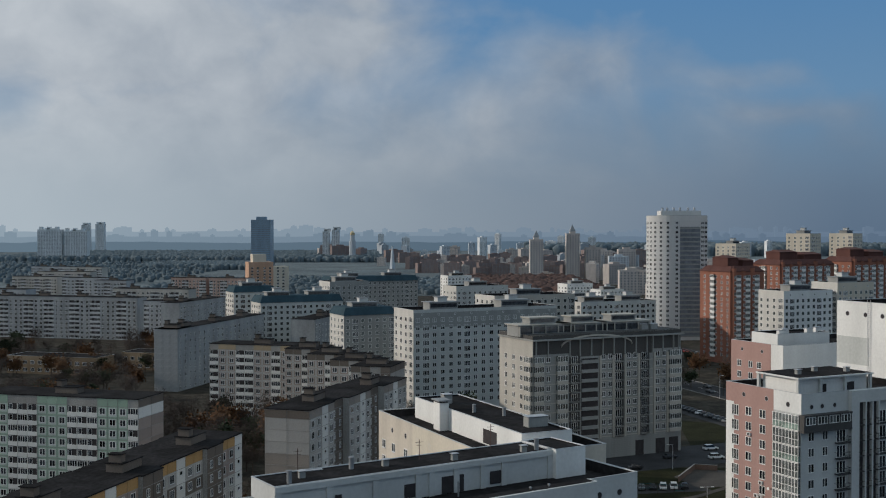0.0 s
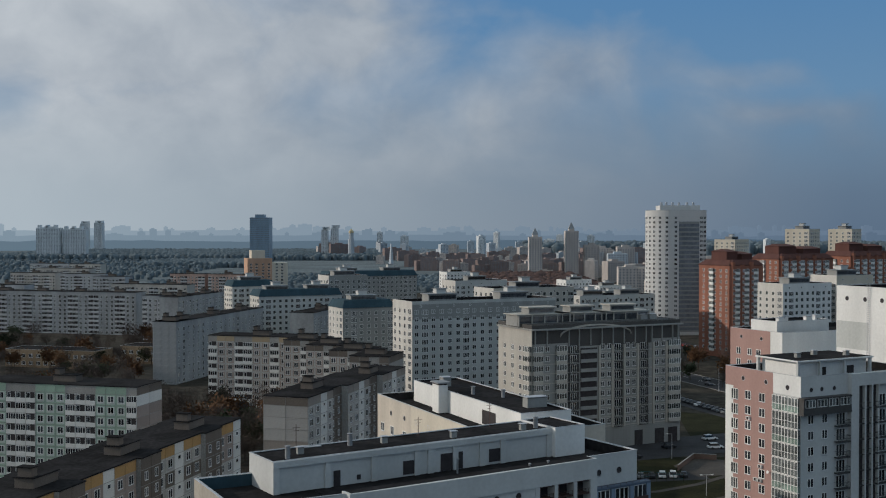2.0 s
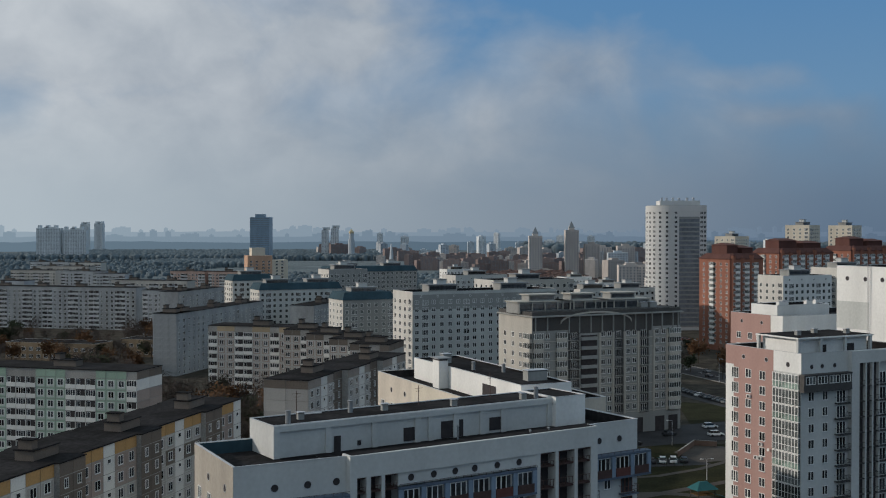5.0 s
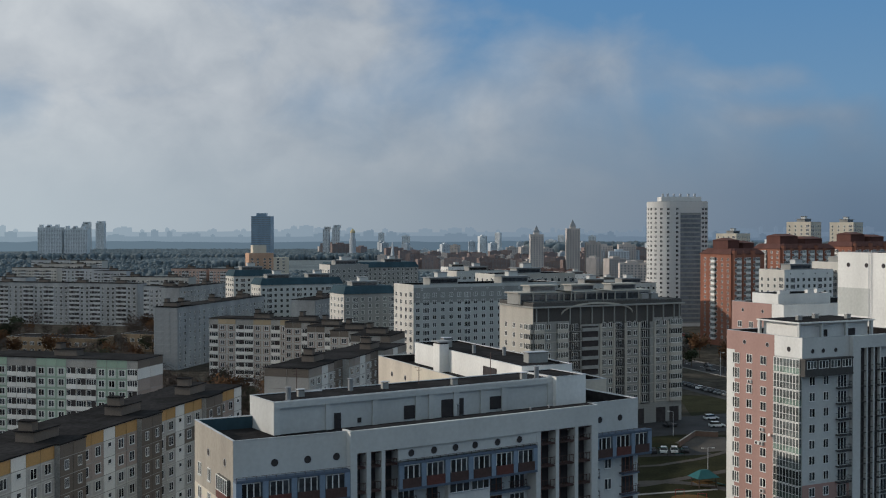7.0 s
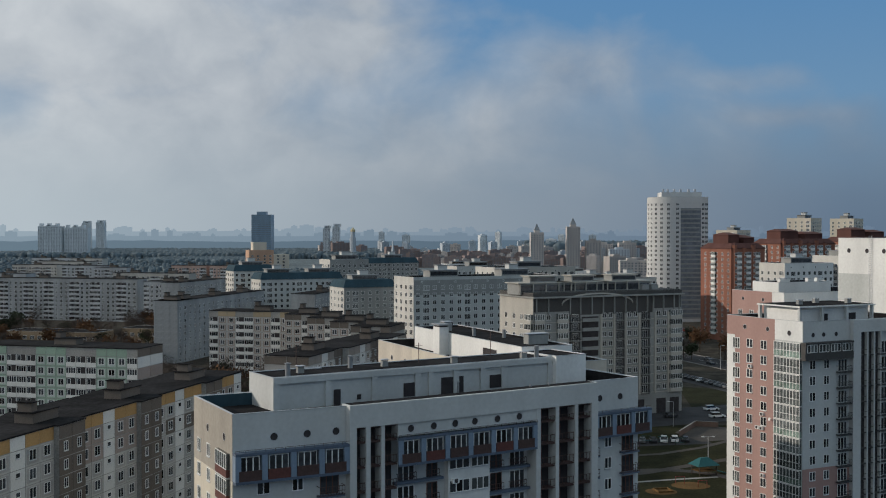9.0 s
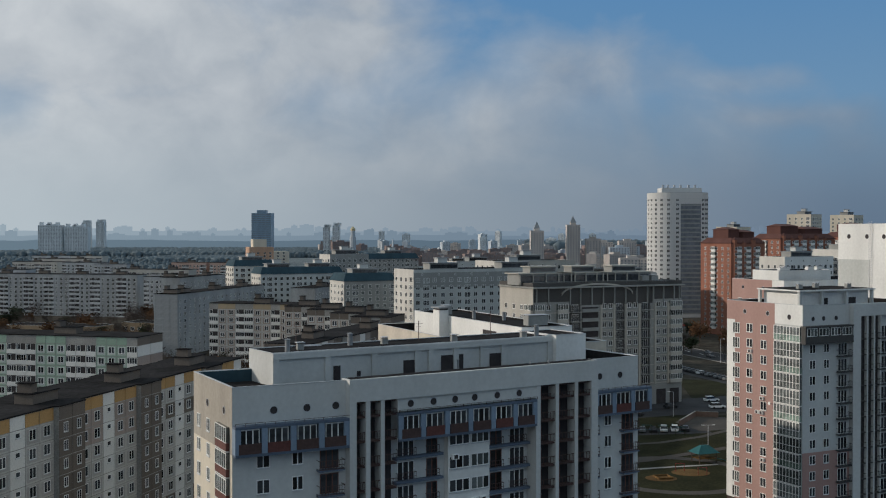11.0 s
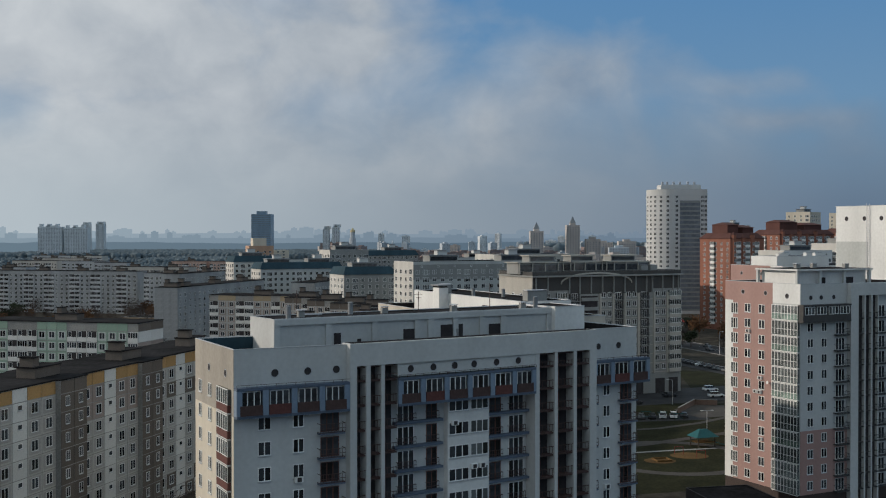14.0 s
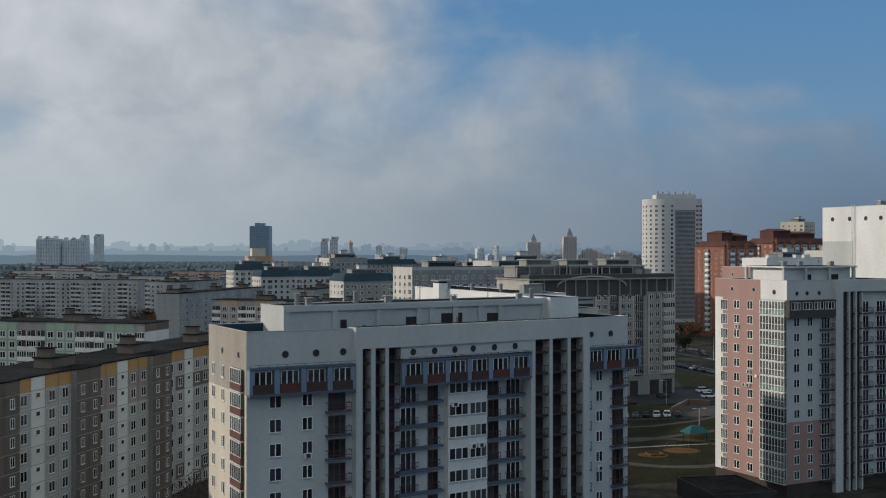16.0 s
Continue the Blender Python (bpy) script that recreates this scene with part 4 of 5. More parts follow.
        put("lift_house", b, root, pose(xx, D * 0.45 + shift[min(int(xx / bay), n - 1)], top + attic + 0.23))
    return root


A = -14.5
# the long house with ochre top panels, its front running away from the camera
panel_house(-66.8, 131.0, 75.5, 100.5, 13.0, "wsww" "bb" "wsww" "bb" "wwsww" "bb" "wwsww" "bb" "wws", "long grey and brown panel house with ochre attic panels",
            top_row=PANEL_ORANGE, mottled=0.05, rim=PANEL_RIM, steps=(0, 0, 0, 0, -0.9, -0.9, -0.3, -0.3, -0.3, -0.3, -1.2, -1.2, 0, 0, 0, 0, 0, -0.9, -0.9, 0.2, 0.2, 0.2, 0.2, 0.2, -0.8, -0.8, 0, 0, 0), seed=2)
# the house with green-edged panels
panel_house(-119.5, 284.8, A, 45.6, 12.5, "LgglLlggglLlgggL", "white panel house with pale green panels and rows of glazed loggias", top_row=PANEL_GREEN, ends="r", wall=PANEL_LIGHT, seed=3, end_style="white_band")
# grey house with a blank end
panel_house(-31.0, 256.1, 72.5, 62.0, 11.4, "wwsw" "bb" "wwsw" "bb" "wwsww", "grey panel house with blank end wall and taupe attic", top_row=PANEL_TAUPE, end_style="two_tone", rim=PANEL_RIM,
            steps=(0, 0, 0, 0, 0.8, 0.8, -1.0, -1.0, -1.0, -1.0, -0.3, -0.3, -2, -2, -2, -2, -2), seed=4)
panel_house(-86.2, 409.3, A, 38.5, 12.5, "Lwwl" "Lwwlw" "bb", "pale panel house with brown attic and glazed loggias", top_row=PANEL_OCHRE_PALE, wall=PANEL, infill=PANEL_ROSE, rim=PANEL_RIM, seed=5)
for i, (px, py) in enumerate(((-56.0, 392.0), (-46.0, 375.0), (-36.5, 358.0), (-28.5, 342.0))):
    panel_house(px, py, A, 12.8, 15.5, "wwlb", "stepped pale panel house with dark roof", wall=PANEL, infill=PANEL_ROSE, rim=PANEL_RIM, top_row=PANEL_BROWN, ends="r", seed=6 + i)
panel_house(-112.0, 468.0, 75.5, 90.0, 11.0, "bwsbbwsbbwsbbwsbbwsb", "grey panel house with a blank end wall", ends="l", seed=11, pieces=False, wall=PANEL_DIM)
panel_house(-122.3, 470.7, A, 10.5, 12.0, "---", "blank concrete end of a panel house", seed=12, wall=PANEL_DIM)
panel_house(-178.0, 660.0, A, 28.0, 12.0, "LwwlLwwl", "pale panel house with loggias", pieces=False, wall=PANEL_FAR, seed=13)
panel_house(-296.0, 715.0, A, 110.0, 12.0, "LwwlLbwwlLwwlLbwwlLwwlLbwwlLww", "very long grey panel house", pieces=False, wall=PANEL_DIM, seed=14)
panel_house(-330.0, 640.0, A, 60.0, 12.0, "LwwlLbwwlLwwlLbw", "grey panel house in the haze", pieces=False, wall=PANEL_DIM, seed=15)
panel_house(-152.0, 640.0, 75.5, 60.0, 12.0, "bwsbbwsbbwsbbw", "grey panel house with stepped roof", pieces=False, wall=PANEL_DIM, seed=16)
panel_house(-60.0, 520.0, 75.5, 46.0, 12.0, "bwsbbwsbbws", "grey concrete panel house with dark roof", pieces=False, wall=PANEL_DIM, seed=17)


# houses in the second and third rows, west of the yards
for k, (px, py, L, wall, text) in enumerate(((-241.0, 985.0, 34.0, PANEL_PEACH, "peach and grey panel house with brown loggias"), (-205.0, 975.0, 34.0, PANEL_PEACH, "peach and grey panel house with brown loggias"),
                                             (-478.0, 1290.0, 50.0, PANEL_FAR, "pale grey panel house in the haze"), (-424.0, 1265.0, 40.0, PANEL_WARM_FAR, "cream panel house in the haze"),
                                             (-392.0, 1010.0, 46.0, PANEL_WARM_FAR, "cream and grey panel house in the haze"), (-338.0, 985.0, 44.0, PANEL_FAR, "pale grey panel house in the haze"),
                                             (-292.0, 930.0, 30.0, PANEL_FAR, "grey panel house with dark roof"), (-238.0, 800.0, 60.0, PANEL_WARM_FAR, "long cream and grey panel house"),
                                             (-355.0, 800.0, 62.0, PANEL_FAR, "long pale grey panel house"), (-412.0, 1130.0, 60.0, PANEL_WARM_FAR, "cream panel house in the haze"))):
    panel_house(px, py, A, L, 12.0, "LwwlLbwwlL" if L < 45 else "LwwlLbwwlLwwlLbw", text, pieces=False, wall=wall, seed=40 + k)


# ---- newer plastered blocks ----
def plaster_block(x, y, angle, L, D, top, wall, label, wall_left=None, bays=None, bays_left=4, loggias=True, roof=ROOF, penthouse=PLASTER, canted=None, base=2.4, seed=1, glass=GLASS):
    rnd = random.Random(seed)
    root = thing("apartment_block", pose(x, y, 0, 0, 0, angle), label, "building", "plastered city blocks")
    shell(root, 0, L, 0, D, 0, top - (2.85 if canted else 0), wall, roof, parapet=1.0, thick=0.35, name="block")
    # Most blocks pass a left wall with some sunlight in its colour.
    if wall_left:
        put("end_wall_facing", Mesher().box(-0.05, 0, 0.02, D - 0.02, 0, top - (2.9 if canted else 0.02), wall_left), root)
    if canted:
        b = Mesher()
        b.add([(-0.4, -0.4, top - 2.9), (L + 0.4, -0.4, top - 2.9), (L + 0.4, D + 0.4, top - 2.9), (-0.4, D + 0.4, top - 2.9), (1.2, 1.4, top + 0.4), (L - 1.2, 1.4, top + 0.4), (L - 1.2, D - 1.4, top + 0.4), (1.2, D - 1.4, top + 0.4)],
              [(4, 5, 6, 7), (0, 1, 5, 4), (1, 2, 6, 5), (2, 3, 7, 6), (3, 0, 4, 7), (0, 3, 2, 1)], canted)
        put("mansard", b, root, label="steep sheet-metal mansard roof")
    near, wins = y < 450, Mesher()

    def fit_in(name, mesh, m):
        if near:
            return put(name, mesh, root, m)
        wins.merge(mesh, m)

    bays = bays or int(L / 3.1)
    rows = [base + 2.8 * k for k in range(int((top - 4.2 - base) / 2.8) + 1)]
    big = window_mesh(1.6, 1.6, 2, FRAME, glass) if near else window_mesh(1.5, 1.6, 1, FRAME, GLASS_PALE, False)
    wide = window_mesh(2.6, 1.9, 4, FRAME, GLASS)
    for i in range(bays):
        s = (i + 0.5) * L / bays
        kind = loggias and i % 5 in (1,)
        for z in rows:
            fit_in("window", wide if kind else big, pose(s, 0, z + (0.5 if kind else 0.8)))
    for i in range(bays_left):
        s = (i + 0.5) * D / bays_left
        for z in rows:
            fit_in("window", big if i else wide, pose(-0.05 if wall_left else 0, s, z + 0.8, 0, 0, -90))
    if not canted:
        for i in range(bays // 2):
            fit_in("window", window_mesh(0.7, 0.8, 1, FRAME, glass, False), pose((i + 0.5) * L / (bays // 2), 0, top - 2.2))
    if not near:
        tagged(put("glazing", wins, root), "rows of framed windows", kind="stuff")
    for i in range(max(1, int(L / 22))):
        xx = (i + 0.5) * L / max(1, int(L / 22))
        b = Mesher()
        b.box(-6, 6, -3, 3, 0, 3.05, GREY_WALL)
        b.box(-5.6, 5.6, -3.05, -3.0, 1.2, 2.6, GLASS)
        b.box(-6.5, 6.5, -3.5, 3.5, 3.05, 3.3, ROOF_GREY)
        b.box(-2, 2, -1.6, 1.6, 3.3, 5.0, penthouse)
        b.box(-2.4, 2.4, -2, 2, 5.0, 5.25, ROOF_GREY)
        put("penthouse", b, root, pose(xx, D * 0.5, top - 0.95))
    return root


# white house with pale corner
house = plaster_block(-10.9, 411.4, 25.6, 62.0, 18.4, 38.7, MID_WALL, "grey and white plastered house with small attic windows", wall_left=MID_LIGHT, bays=18, seed=21)
put("attic_band", Mesher().box(0.02, 61.98, -0.03, 0, 32.0, 37.6, GREY_WALL), house, None, "darker grey attic band")
# far wing and the houses round it
plaster_block(22.0, 470.0, 25.6, 40.0, 18.0, 40.5, WARM_GREY, "warm grey plastered house behind", wall_left=MID_LIGHT, seed=22)


def arched_house():
    """The large grey house with a dark attic storey and a shallow arch."""
    root = thing("apartment_house", pose(26.0, 320.3, 0, 0, 0, 25.7), "large grey apartment house with dark attic, roof arch and stone base", "building")
    L, D, top = 53.0, 20.0, 37.7
    shell(root, 0, L, 0, D, 0, top, GREY_WALL, parapet=0.8, edge=ROOF)
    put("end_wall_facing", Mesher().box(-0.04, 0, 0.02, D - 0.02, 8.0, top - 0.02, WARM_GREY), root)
    b = Mesher()
    b.box(-0.5, L + 0.6, -1.1, D + 0.3, top - 1.5, top - 1.1, GREY_WALL)
    b.box(-0.06, L + 0.06, -0.06, D + 0.06, top - 1.05, top - 0.05, ATTIC_DARK)
    b.box(12.5, 42.0, -0.05, 0, 31.0, top - 1.6, ATTIC_DARK)
    b.box(0.2, 12.3, -0.05, 0, 32.2, top - 1.6, ATTIC_DARK)
    b.box(42.2, L - 0.2, -0.05, 0, 32.2, top - 1.6, ATTIC_DARK)
    put("cornice", b, root, label="dark attic storey under a deep cornice")
    # shallow arch across the attic
    b, n = Mesher(), 20
    verts, faces = [], []
    for i in range(n + 1):
        a = math.pi * i / n
        x, z = 22 - 12.5 * math.cos(a), 34.0 + 3.0 * math.sin(a)
        verts += [(x, -0.55, z), (x, -0.55, z + 0.45), (x, -0.05, z + 0.45), (x, -0.05, z)]
        if i:
            k = 4 * i
            faces += [(k - 4, k, k + 1, k - 3), (k - 3, k + 1, k + 2, k - 2), (k, k - 4, k - 1, k + 3)]
    b.add(verts, faces, WARM_GREY)
    put("arch", b, root)
    for x in (1.0, 5.0, 12.4, 16, 20, 24, 28, 32, 36, 40, 42.2, 46, 50, 52):
        put("pilaster", SHARED.setdefault("pilaster", Mesher().box(-0.14, 0.14, -0.45, 0, 0, 5.0, GREY_WALL).mesh("pilaster")), root, pose(x, -0.05, 31.2))
    rows = [6.6 + 2.8 * k for k in range(9)]
    for i, z in enumerate(rows):
        for x, w in ((5.2, 1.4), (24.5, 1.4), (26.8, 1.4), (33.5, 1.4), (35.8, 1.4), (44.2, 1.4), (46.6, 1.4)):
            window(root, pose(x, 0, z + 0.8), w, 1.55)
        for x in (14.2, 29.8, 39.2):
            put("loggia", balcony_mesh(3.0, 0.9, 1.05, GREY_WALL, CAR_DARK, False), root, pose(x, -0.02, z))
            window(root, pose(x, 0, z + 0.05), 2.2, 2.2, 3, FRAME, GLASS, False)
        put("bay_window", balcony_mesh(4.4, 1.0, 0.9, WARM_GREY, RAIL, True, WARM_GREY), root, pose(50.4, 0, z))
        put("bay_window", balcony_mesh(3.2, 0.7, 0.9, WARM_GREY, RAIL, True, WARM_GREY), root, pose(1.9, 0, z))
        put("bay_window", balcony_mesh(3.6, 0.7, 0.9, WARM_GREY, RAIL, True, WARM_GREY), root, pose(9.8, 0, z))
        for y in (6.6, 11.2, 16.0):
            window(root, pose(-0.04, y, z + 0.8, 0, 0, -90), 1.5, 1.55)
        put("bay_window", balcony_mesh(3.6, 0.8, 0.9, WARM_GREY, RAIL, True, WARM_GREY), root, pose(-0.04, 1.9, z, 0, 0, -90))
        put("string_course", SHARED.setdefault("course", Mesher().box(0, 53.0, -0.12, 0, -0.1, 0.1, WARM_GREY).mesh("string_course")), root, pose(0, 0, z))
    put("glazed_stair", Mesher().box(16.6, 22.4, -0.06, 0, 6.0, 30.4, DARK), root, label="dark glazed stair shaft")
    for z in rows:
        put("stair_balcony", SHARED.setdefault("stairbal", Mesher().box(16.6, 22.4, -0.5, -0.06, -0.1, 0.9, GREY_WALL).mesh("stair_balcony")), root, pose(0, 0, z))
    for x in (14.2, 29.8, 39.2):
        put("dark_strip", Mesher().box(x - 1.9, x + 1.9, -0.012, 0, 6.0, 31.0, ATTIC_DARK), root)
    for x in (23.3, 28.0, 32.2, 37.2, 43.0, 47.9):
        put("lesene", Mesher().box(x - 0.35, x + 0.35, -0.35, 0, 6.2, 31.0, WARM_GREY), root)
    course = Mesher().box(-0.1, L + 0.1, -0.12, 0, 0, 0.46, GREY_WALL).mesh("stone_course")
    for i in range(10):
        put("stone_course", course, root, pose(0, 0, 0.2 + i * 0.6), "banded stone base course")
    b = Mesher()
    for x0, x1 in ((43.5, 47), (48.5, 52.0), (36, 39)):
        b.box(x0, x1, -0.16, -0.12, 0.1, 4.6, DARK)
    put("doorway", b, root)
    for x, w in ((8, 9), (22, 8), (37, 9)):
        b = Mesher()
        b.box(-w, w, -3.5, 3.5, 0, 3.25, GREY_WALL)
        b.box(-w - 0.6, w + 0.6, -4.1, 4.1, 3.25, 3.5, WARM_GREY)
        b.box(-w / 2, w / 2, -2.2, 2.2, 3.5, 5.2, GREY_WALL)
        b.box(-w / 2 - 0.5, w / 2 + 0.5, -2.7, 2.7, 5.2, 5.5, WARM_GREY)
        b.box(-w + 0.6, w - 0.6, -3.56, -3.5, 0.9, 2.7, GLASS)
        b.box(-w / 2 + 0.4, w / 2 - 0.4, -2.26, -2.2, 3.9, 4.9, GLASS)
        put("penthouse", b, root, pose(x, 10, top - 0.75))
        for k in range(5):
            put("pergola_post", SHARED.setdefault("pergola", Mesher().box(-0.15, 0.15, -0.15, 0.15, 0, 3.25, WARM_GREY).mesh("pergola_post")), root, pose(x - w + 0.2 + k * (2 * w - 0.4) / 4, 6.1, top - 0.75))
    for x in (43, 46.5):
        roof_vent(root, x, 6, top - 0.75, 2.5, 2.5, 2.2, GREY_WALL)
    return root


arched_house()

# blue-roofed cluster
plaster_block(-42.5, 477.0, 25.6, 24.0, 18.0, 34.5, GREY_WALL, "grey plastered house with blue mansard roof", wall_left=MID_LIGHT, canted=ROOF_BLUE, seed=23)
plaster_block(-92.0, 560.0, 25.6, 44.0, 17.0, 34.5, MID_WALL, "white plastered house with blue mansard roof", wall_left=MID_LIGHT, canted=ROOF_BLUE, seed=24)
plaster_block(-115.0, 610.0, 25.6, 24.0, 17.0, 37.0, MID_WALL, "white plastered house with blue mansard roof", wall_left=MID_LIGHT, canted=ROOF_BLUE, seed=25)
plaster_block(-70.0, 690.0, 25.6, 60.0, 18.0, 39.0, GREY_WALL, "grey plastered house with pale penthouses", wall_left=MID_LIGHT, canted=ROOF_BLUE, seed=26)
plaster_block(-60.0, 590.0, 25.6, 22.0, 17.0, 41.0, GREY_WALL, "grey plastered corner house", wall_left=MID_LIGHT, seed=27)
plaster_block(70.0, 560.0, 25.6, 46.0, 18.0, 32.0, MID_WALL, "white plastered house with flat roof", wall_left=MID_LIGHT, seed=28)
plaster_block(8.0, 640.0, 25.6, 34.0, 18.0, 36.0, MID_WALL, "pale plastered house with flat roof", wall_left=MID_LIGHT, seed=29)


for x, y, L, top, text in ((108.0, 960.0, 26.0, 22.0, "low white terraced building with flat roofs"), (134.0, 940.0, 24.0, 18.0, "low white glazed building with pale roof"),
                           (118.0, 860.0, 40.0, 15.0, "low white hall with pale sheet roof"), (5.0, 1010.0, 24.0, 27.0, "white rounded house with ribbon windows"), (86.0, 800.0, 34.0, 20.0, "low grey building with pale roof slabs")):
    plaster_block(x, y, 25.6, L, 16.0, top, PLASTER_BRIGHT, text, wall_left=PLASTER_BRIGHT, bays_left=3, roof=ROOF_GREY, seed=int(y))


def round_tower():
    """White residential tower with a rounded sunlit side and a dark glazed strip."""
    root = thing("tower_block", pose(146.0, 702.0, 0), "tall white residential tower with a rounded side and dark glazed strip", "tower")
    h, r = 77.5, 18.3
    n = 24
    outline = [(-17.9 * math.cos(math.pi * (i / n - 0.5)) ** 0.8 + 1.0, 14.0 * math.sin(math.pi * (0.5 - i / n))) for i in range(n + 1)] + [(18.4, -13.0), (18.4, 14.0)]
    b = Mesher()
    b.prism(outline, 0, h, TOWER_WHITE)
    b.prism([(x * 0.98, y * 0.98) for x, y in outline], h, h + 0.1, ROOF_GREY)
    put("shaft", b, root)
    b = Mesher()
    b.prism([(x * 1.012, y * 1.012) for x, y in outline], h - 4.0, h - 3.6, PLASTER)
    put("cornice", b, root)
    win = window_mesh(1.7, 1.6, 2, FRAME, GLASS)
    spots = []
    for (xa, ya), (xb, yb) in zip(outline[7:], outline[8:25]):
        if math.hypot(xb - xa, yb - ya) > 0.8:
            spots.append(((xa + xb) / 2, (ya + yb) / 2, math.degrees(math.atan2(yb - ya, xb - xa))))
    slope = math.degrees(math.atan2(1.0, 17.4))
    spots = spots[::2]
    for x in (15.3, 17.4):
        spots.append((x, -14.0 + (x - 1.0) / 17.4, slope))
    for k in range(25):
        for x, y, a in spots:
            put("window", win, root, pose(x, y, 3.0 + 2.88 * k, 0, 0, a))
    b = Mesher()
    b.add([(1.2, -14.05, 2), (14.0, -13.32, 2), (14.0, -13.32, h - 7), (1.2, -14.05, h - 7)], [(0, 1, 2, 3)], GLASS_FAR)
    put("glazed_strip", b, root, label="dark blue glazed strip")
    band = Mesher().box(0, 12.82, -0.1, 0.02, 0, 0.9, GREY_WALL).mesh("balcony_band")
    for k in range(25):
        put("balcony_band", band, root, pose(1.2, -14.05, 2 + 2.8 * k, 0, 0, math.degrees(math.atan2(0.73, 12.8))))
    b = Mesher()
    b.box(-9, 16, -6, 8, h, h + 3.2, TOWER_WHITE)
    for x in (-8, -5, -1, 3, 8, 12):
        b.box(x, x + 1.2, -3, -1.8, h + 3.2, h + 5.2, METAL_EDGE)
    put("roof_house", b, root)
    return root


round_tower()


def brick_tower(x, y, angle, w, d, top, label, seed=1, steps=2):
    """Red brick apartment house of stepped towers with white balconies."""
    root = thing("brick_house", pose(x, y, 0, 0, 0, angle), label, "building", "red brick houses")
    put("block", Mesher().box(0, w, 0, d, 0, top - 3, BRICK_RED), root)
    put("cornice", Mesher().box(-0.4, w + 0.4, -0.4, d + 0.4, top - 3.0, top - 2.6, BRICK_DARK), root)
    put("roof", Mesher().prism([(-0.2, -0.2), (w + 0.2, -0.2), (w + 0.2, d + 0.2), (-0.2, d + 0.2)], top - 2.598, top, BRICK_DARK, [(2.5, 2.5), (w - 2.5, 2.5), (w - 2.5, d - 2.5), (2.5, d - 2.5)]), root, None, "dark red sheet roof")
    for i in range(steps):
        x0, x1, z = w * (0.1 + 0.45 * i), w * (0.42 + 0.45 * i), top + 4.2 - 1.4 * i
        put("roof_house", Mesher().box(x0, x1, d * 0.2, d * 0.7, top - 0.5, z, BRICK_DARK), root)
        put("gable", Mesher().prism([(x0 - 0.4, d * 0.17), (x1 + 0.4, d * 0.17), (x1 + 0.4, d * 0.73), (x0 - 0.4, d * 0.73)], z + 0.002, z + 1.3, BRICK_DARK, [(x0 + 1.6, d * 0.45), (x1 - 1.6, d * 0.45), (x1 - 1.6, d * 0.46), (x0 + 1.6, d * 0.46)]), root)
        put("chimney", Mesher().box(x1 + 0.9, x1 + 2.1, d * 0.4, d * 0.5, top - 0.3, top + 3.0, BRICK_RED), root)
    for k in range(int(w / 6)):
        rise = top - 1.0 - 1.5 * (k % 2)
        put("bay", Mesher().prism([(k * 6 + 0.7, 0), (k * 6 + 1.4, -1.2), (k * 6 + 2.8, -1.2), (k * 6 + 3.5, 0)], 0, rise, BRICK_RED), root)
        put("bay_roof", Mesher().prism([(k * 6 + 0.5, 0.1), (k * 6 + 1.2, -1.5), (k * 6 + 3.0, -1.5), (k * 6 + 3.7, 0.1)], rise + 0.002, rise + 1.4, BRICK_DARK, [(k * 6 + 2.0, 0.1), (k * 6 + 2.05, -0.1), (k * 6 + 2.15, -0.1), (k * 6 + 2.2, 0.1)]), root)
    wins = Mesher()
    rows = [3 + 2.85 * k for k in range(int((top - 5) / 2.85))]
    for z in rows:
        for i in range(int(w / 6)):
            wins.merge(balcony_mesh(3.0, 1.1, 1.0, PLASTER_BRIGHT, RAIL, True, PLASTER_BRIGHT), pose(i * 6 + 4.6, 0, z))
        for i in range(int(d / 4.5)):
            wins.merge(window_mesh(1.5, 1.5), pose(0, i * 4.5 + 2.2, z + 0.8, 0, 0, -90))
        for i in range(int(w / 6)):
            wins.merge(window_mesh(1.2, 1.5), pose(i * 6 + 2.1, -1.2, z + 0.8))
    for z in rows:
        wins.merge(balcony_mesh(3.0, 0.9, 1.0, PLASTER_BRIGHT, RAIL, True, PLASTER_BRIGHT), pose(0, d * 0.55, z, 0, 0, -90))
    tagged(put("glazing", wins, root), "rows of windows and white glazed balconies", kind="stuff")
    return root


brick_tower(146.2, 563.4, 25.6, 22.0, 24.0, 50.0, "red brick apartment tower with dark brick crown", 1)
brick_tower(186.0, 612.0, 25.6, 40.0, 22.0, 52.0, "red brick apartment house with dark stepped roof", 2, 2)
brick_tower(236.0, 640.0, 25.6, 34.0, 22.0, 53.0, "red brick apartment tower with white loggias", 3)
plaster_block(147.8, 480.0, 25.6, 28.0, 16.0, 42.0, PLASTER_BRIGHT, "white plastered house with green attic windows", wall_left=MID_LIGHT, seed=31)
plaster_block(176.0, 494.0, 25.6, 22.0, 16.0, 45.0, CREAM, "cream plastered house with glazed attic", wall_left=MID_LIGHT, seed=32)
plaster_block(238.0, 900.0, 50.0, 26.0, 18.0, 57.5, CREAM, "cream plastered tower group", wall_left=CREAM, seed=33)
plaster_block(265.0, 800.0, 50.0, 20.0, 18.0, 66.0, CREAM, "pale cream tower with pyramid penthouse", wall_left=CREAM, seed=34)
plaster_block(307.0, 830.0, 50.0, 20.0, 18.0, 66.0, CREAM, "pale cream tower with pyramid penthouse", wall_left=CREAM, seed=35)


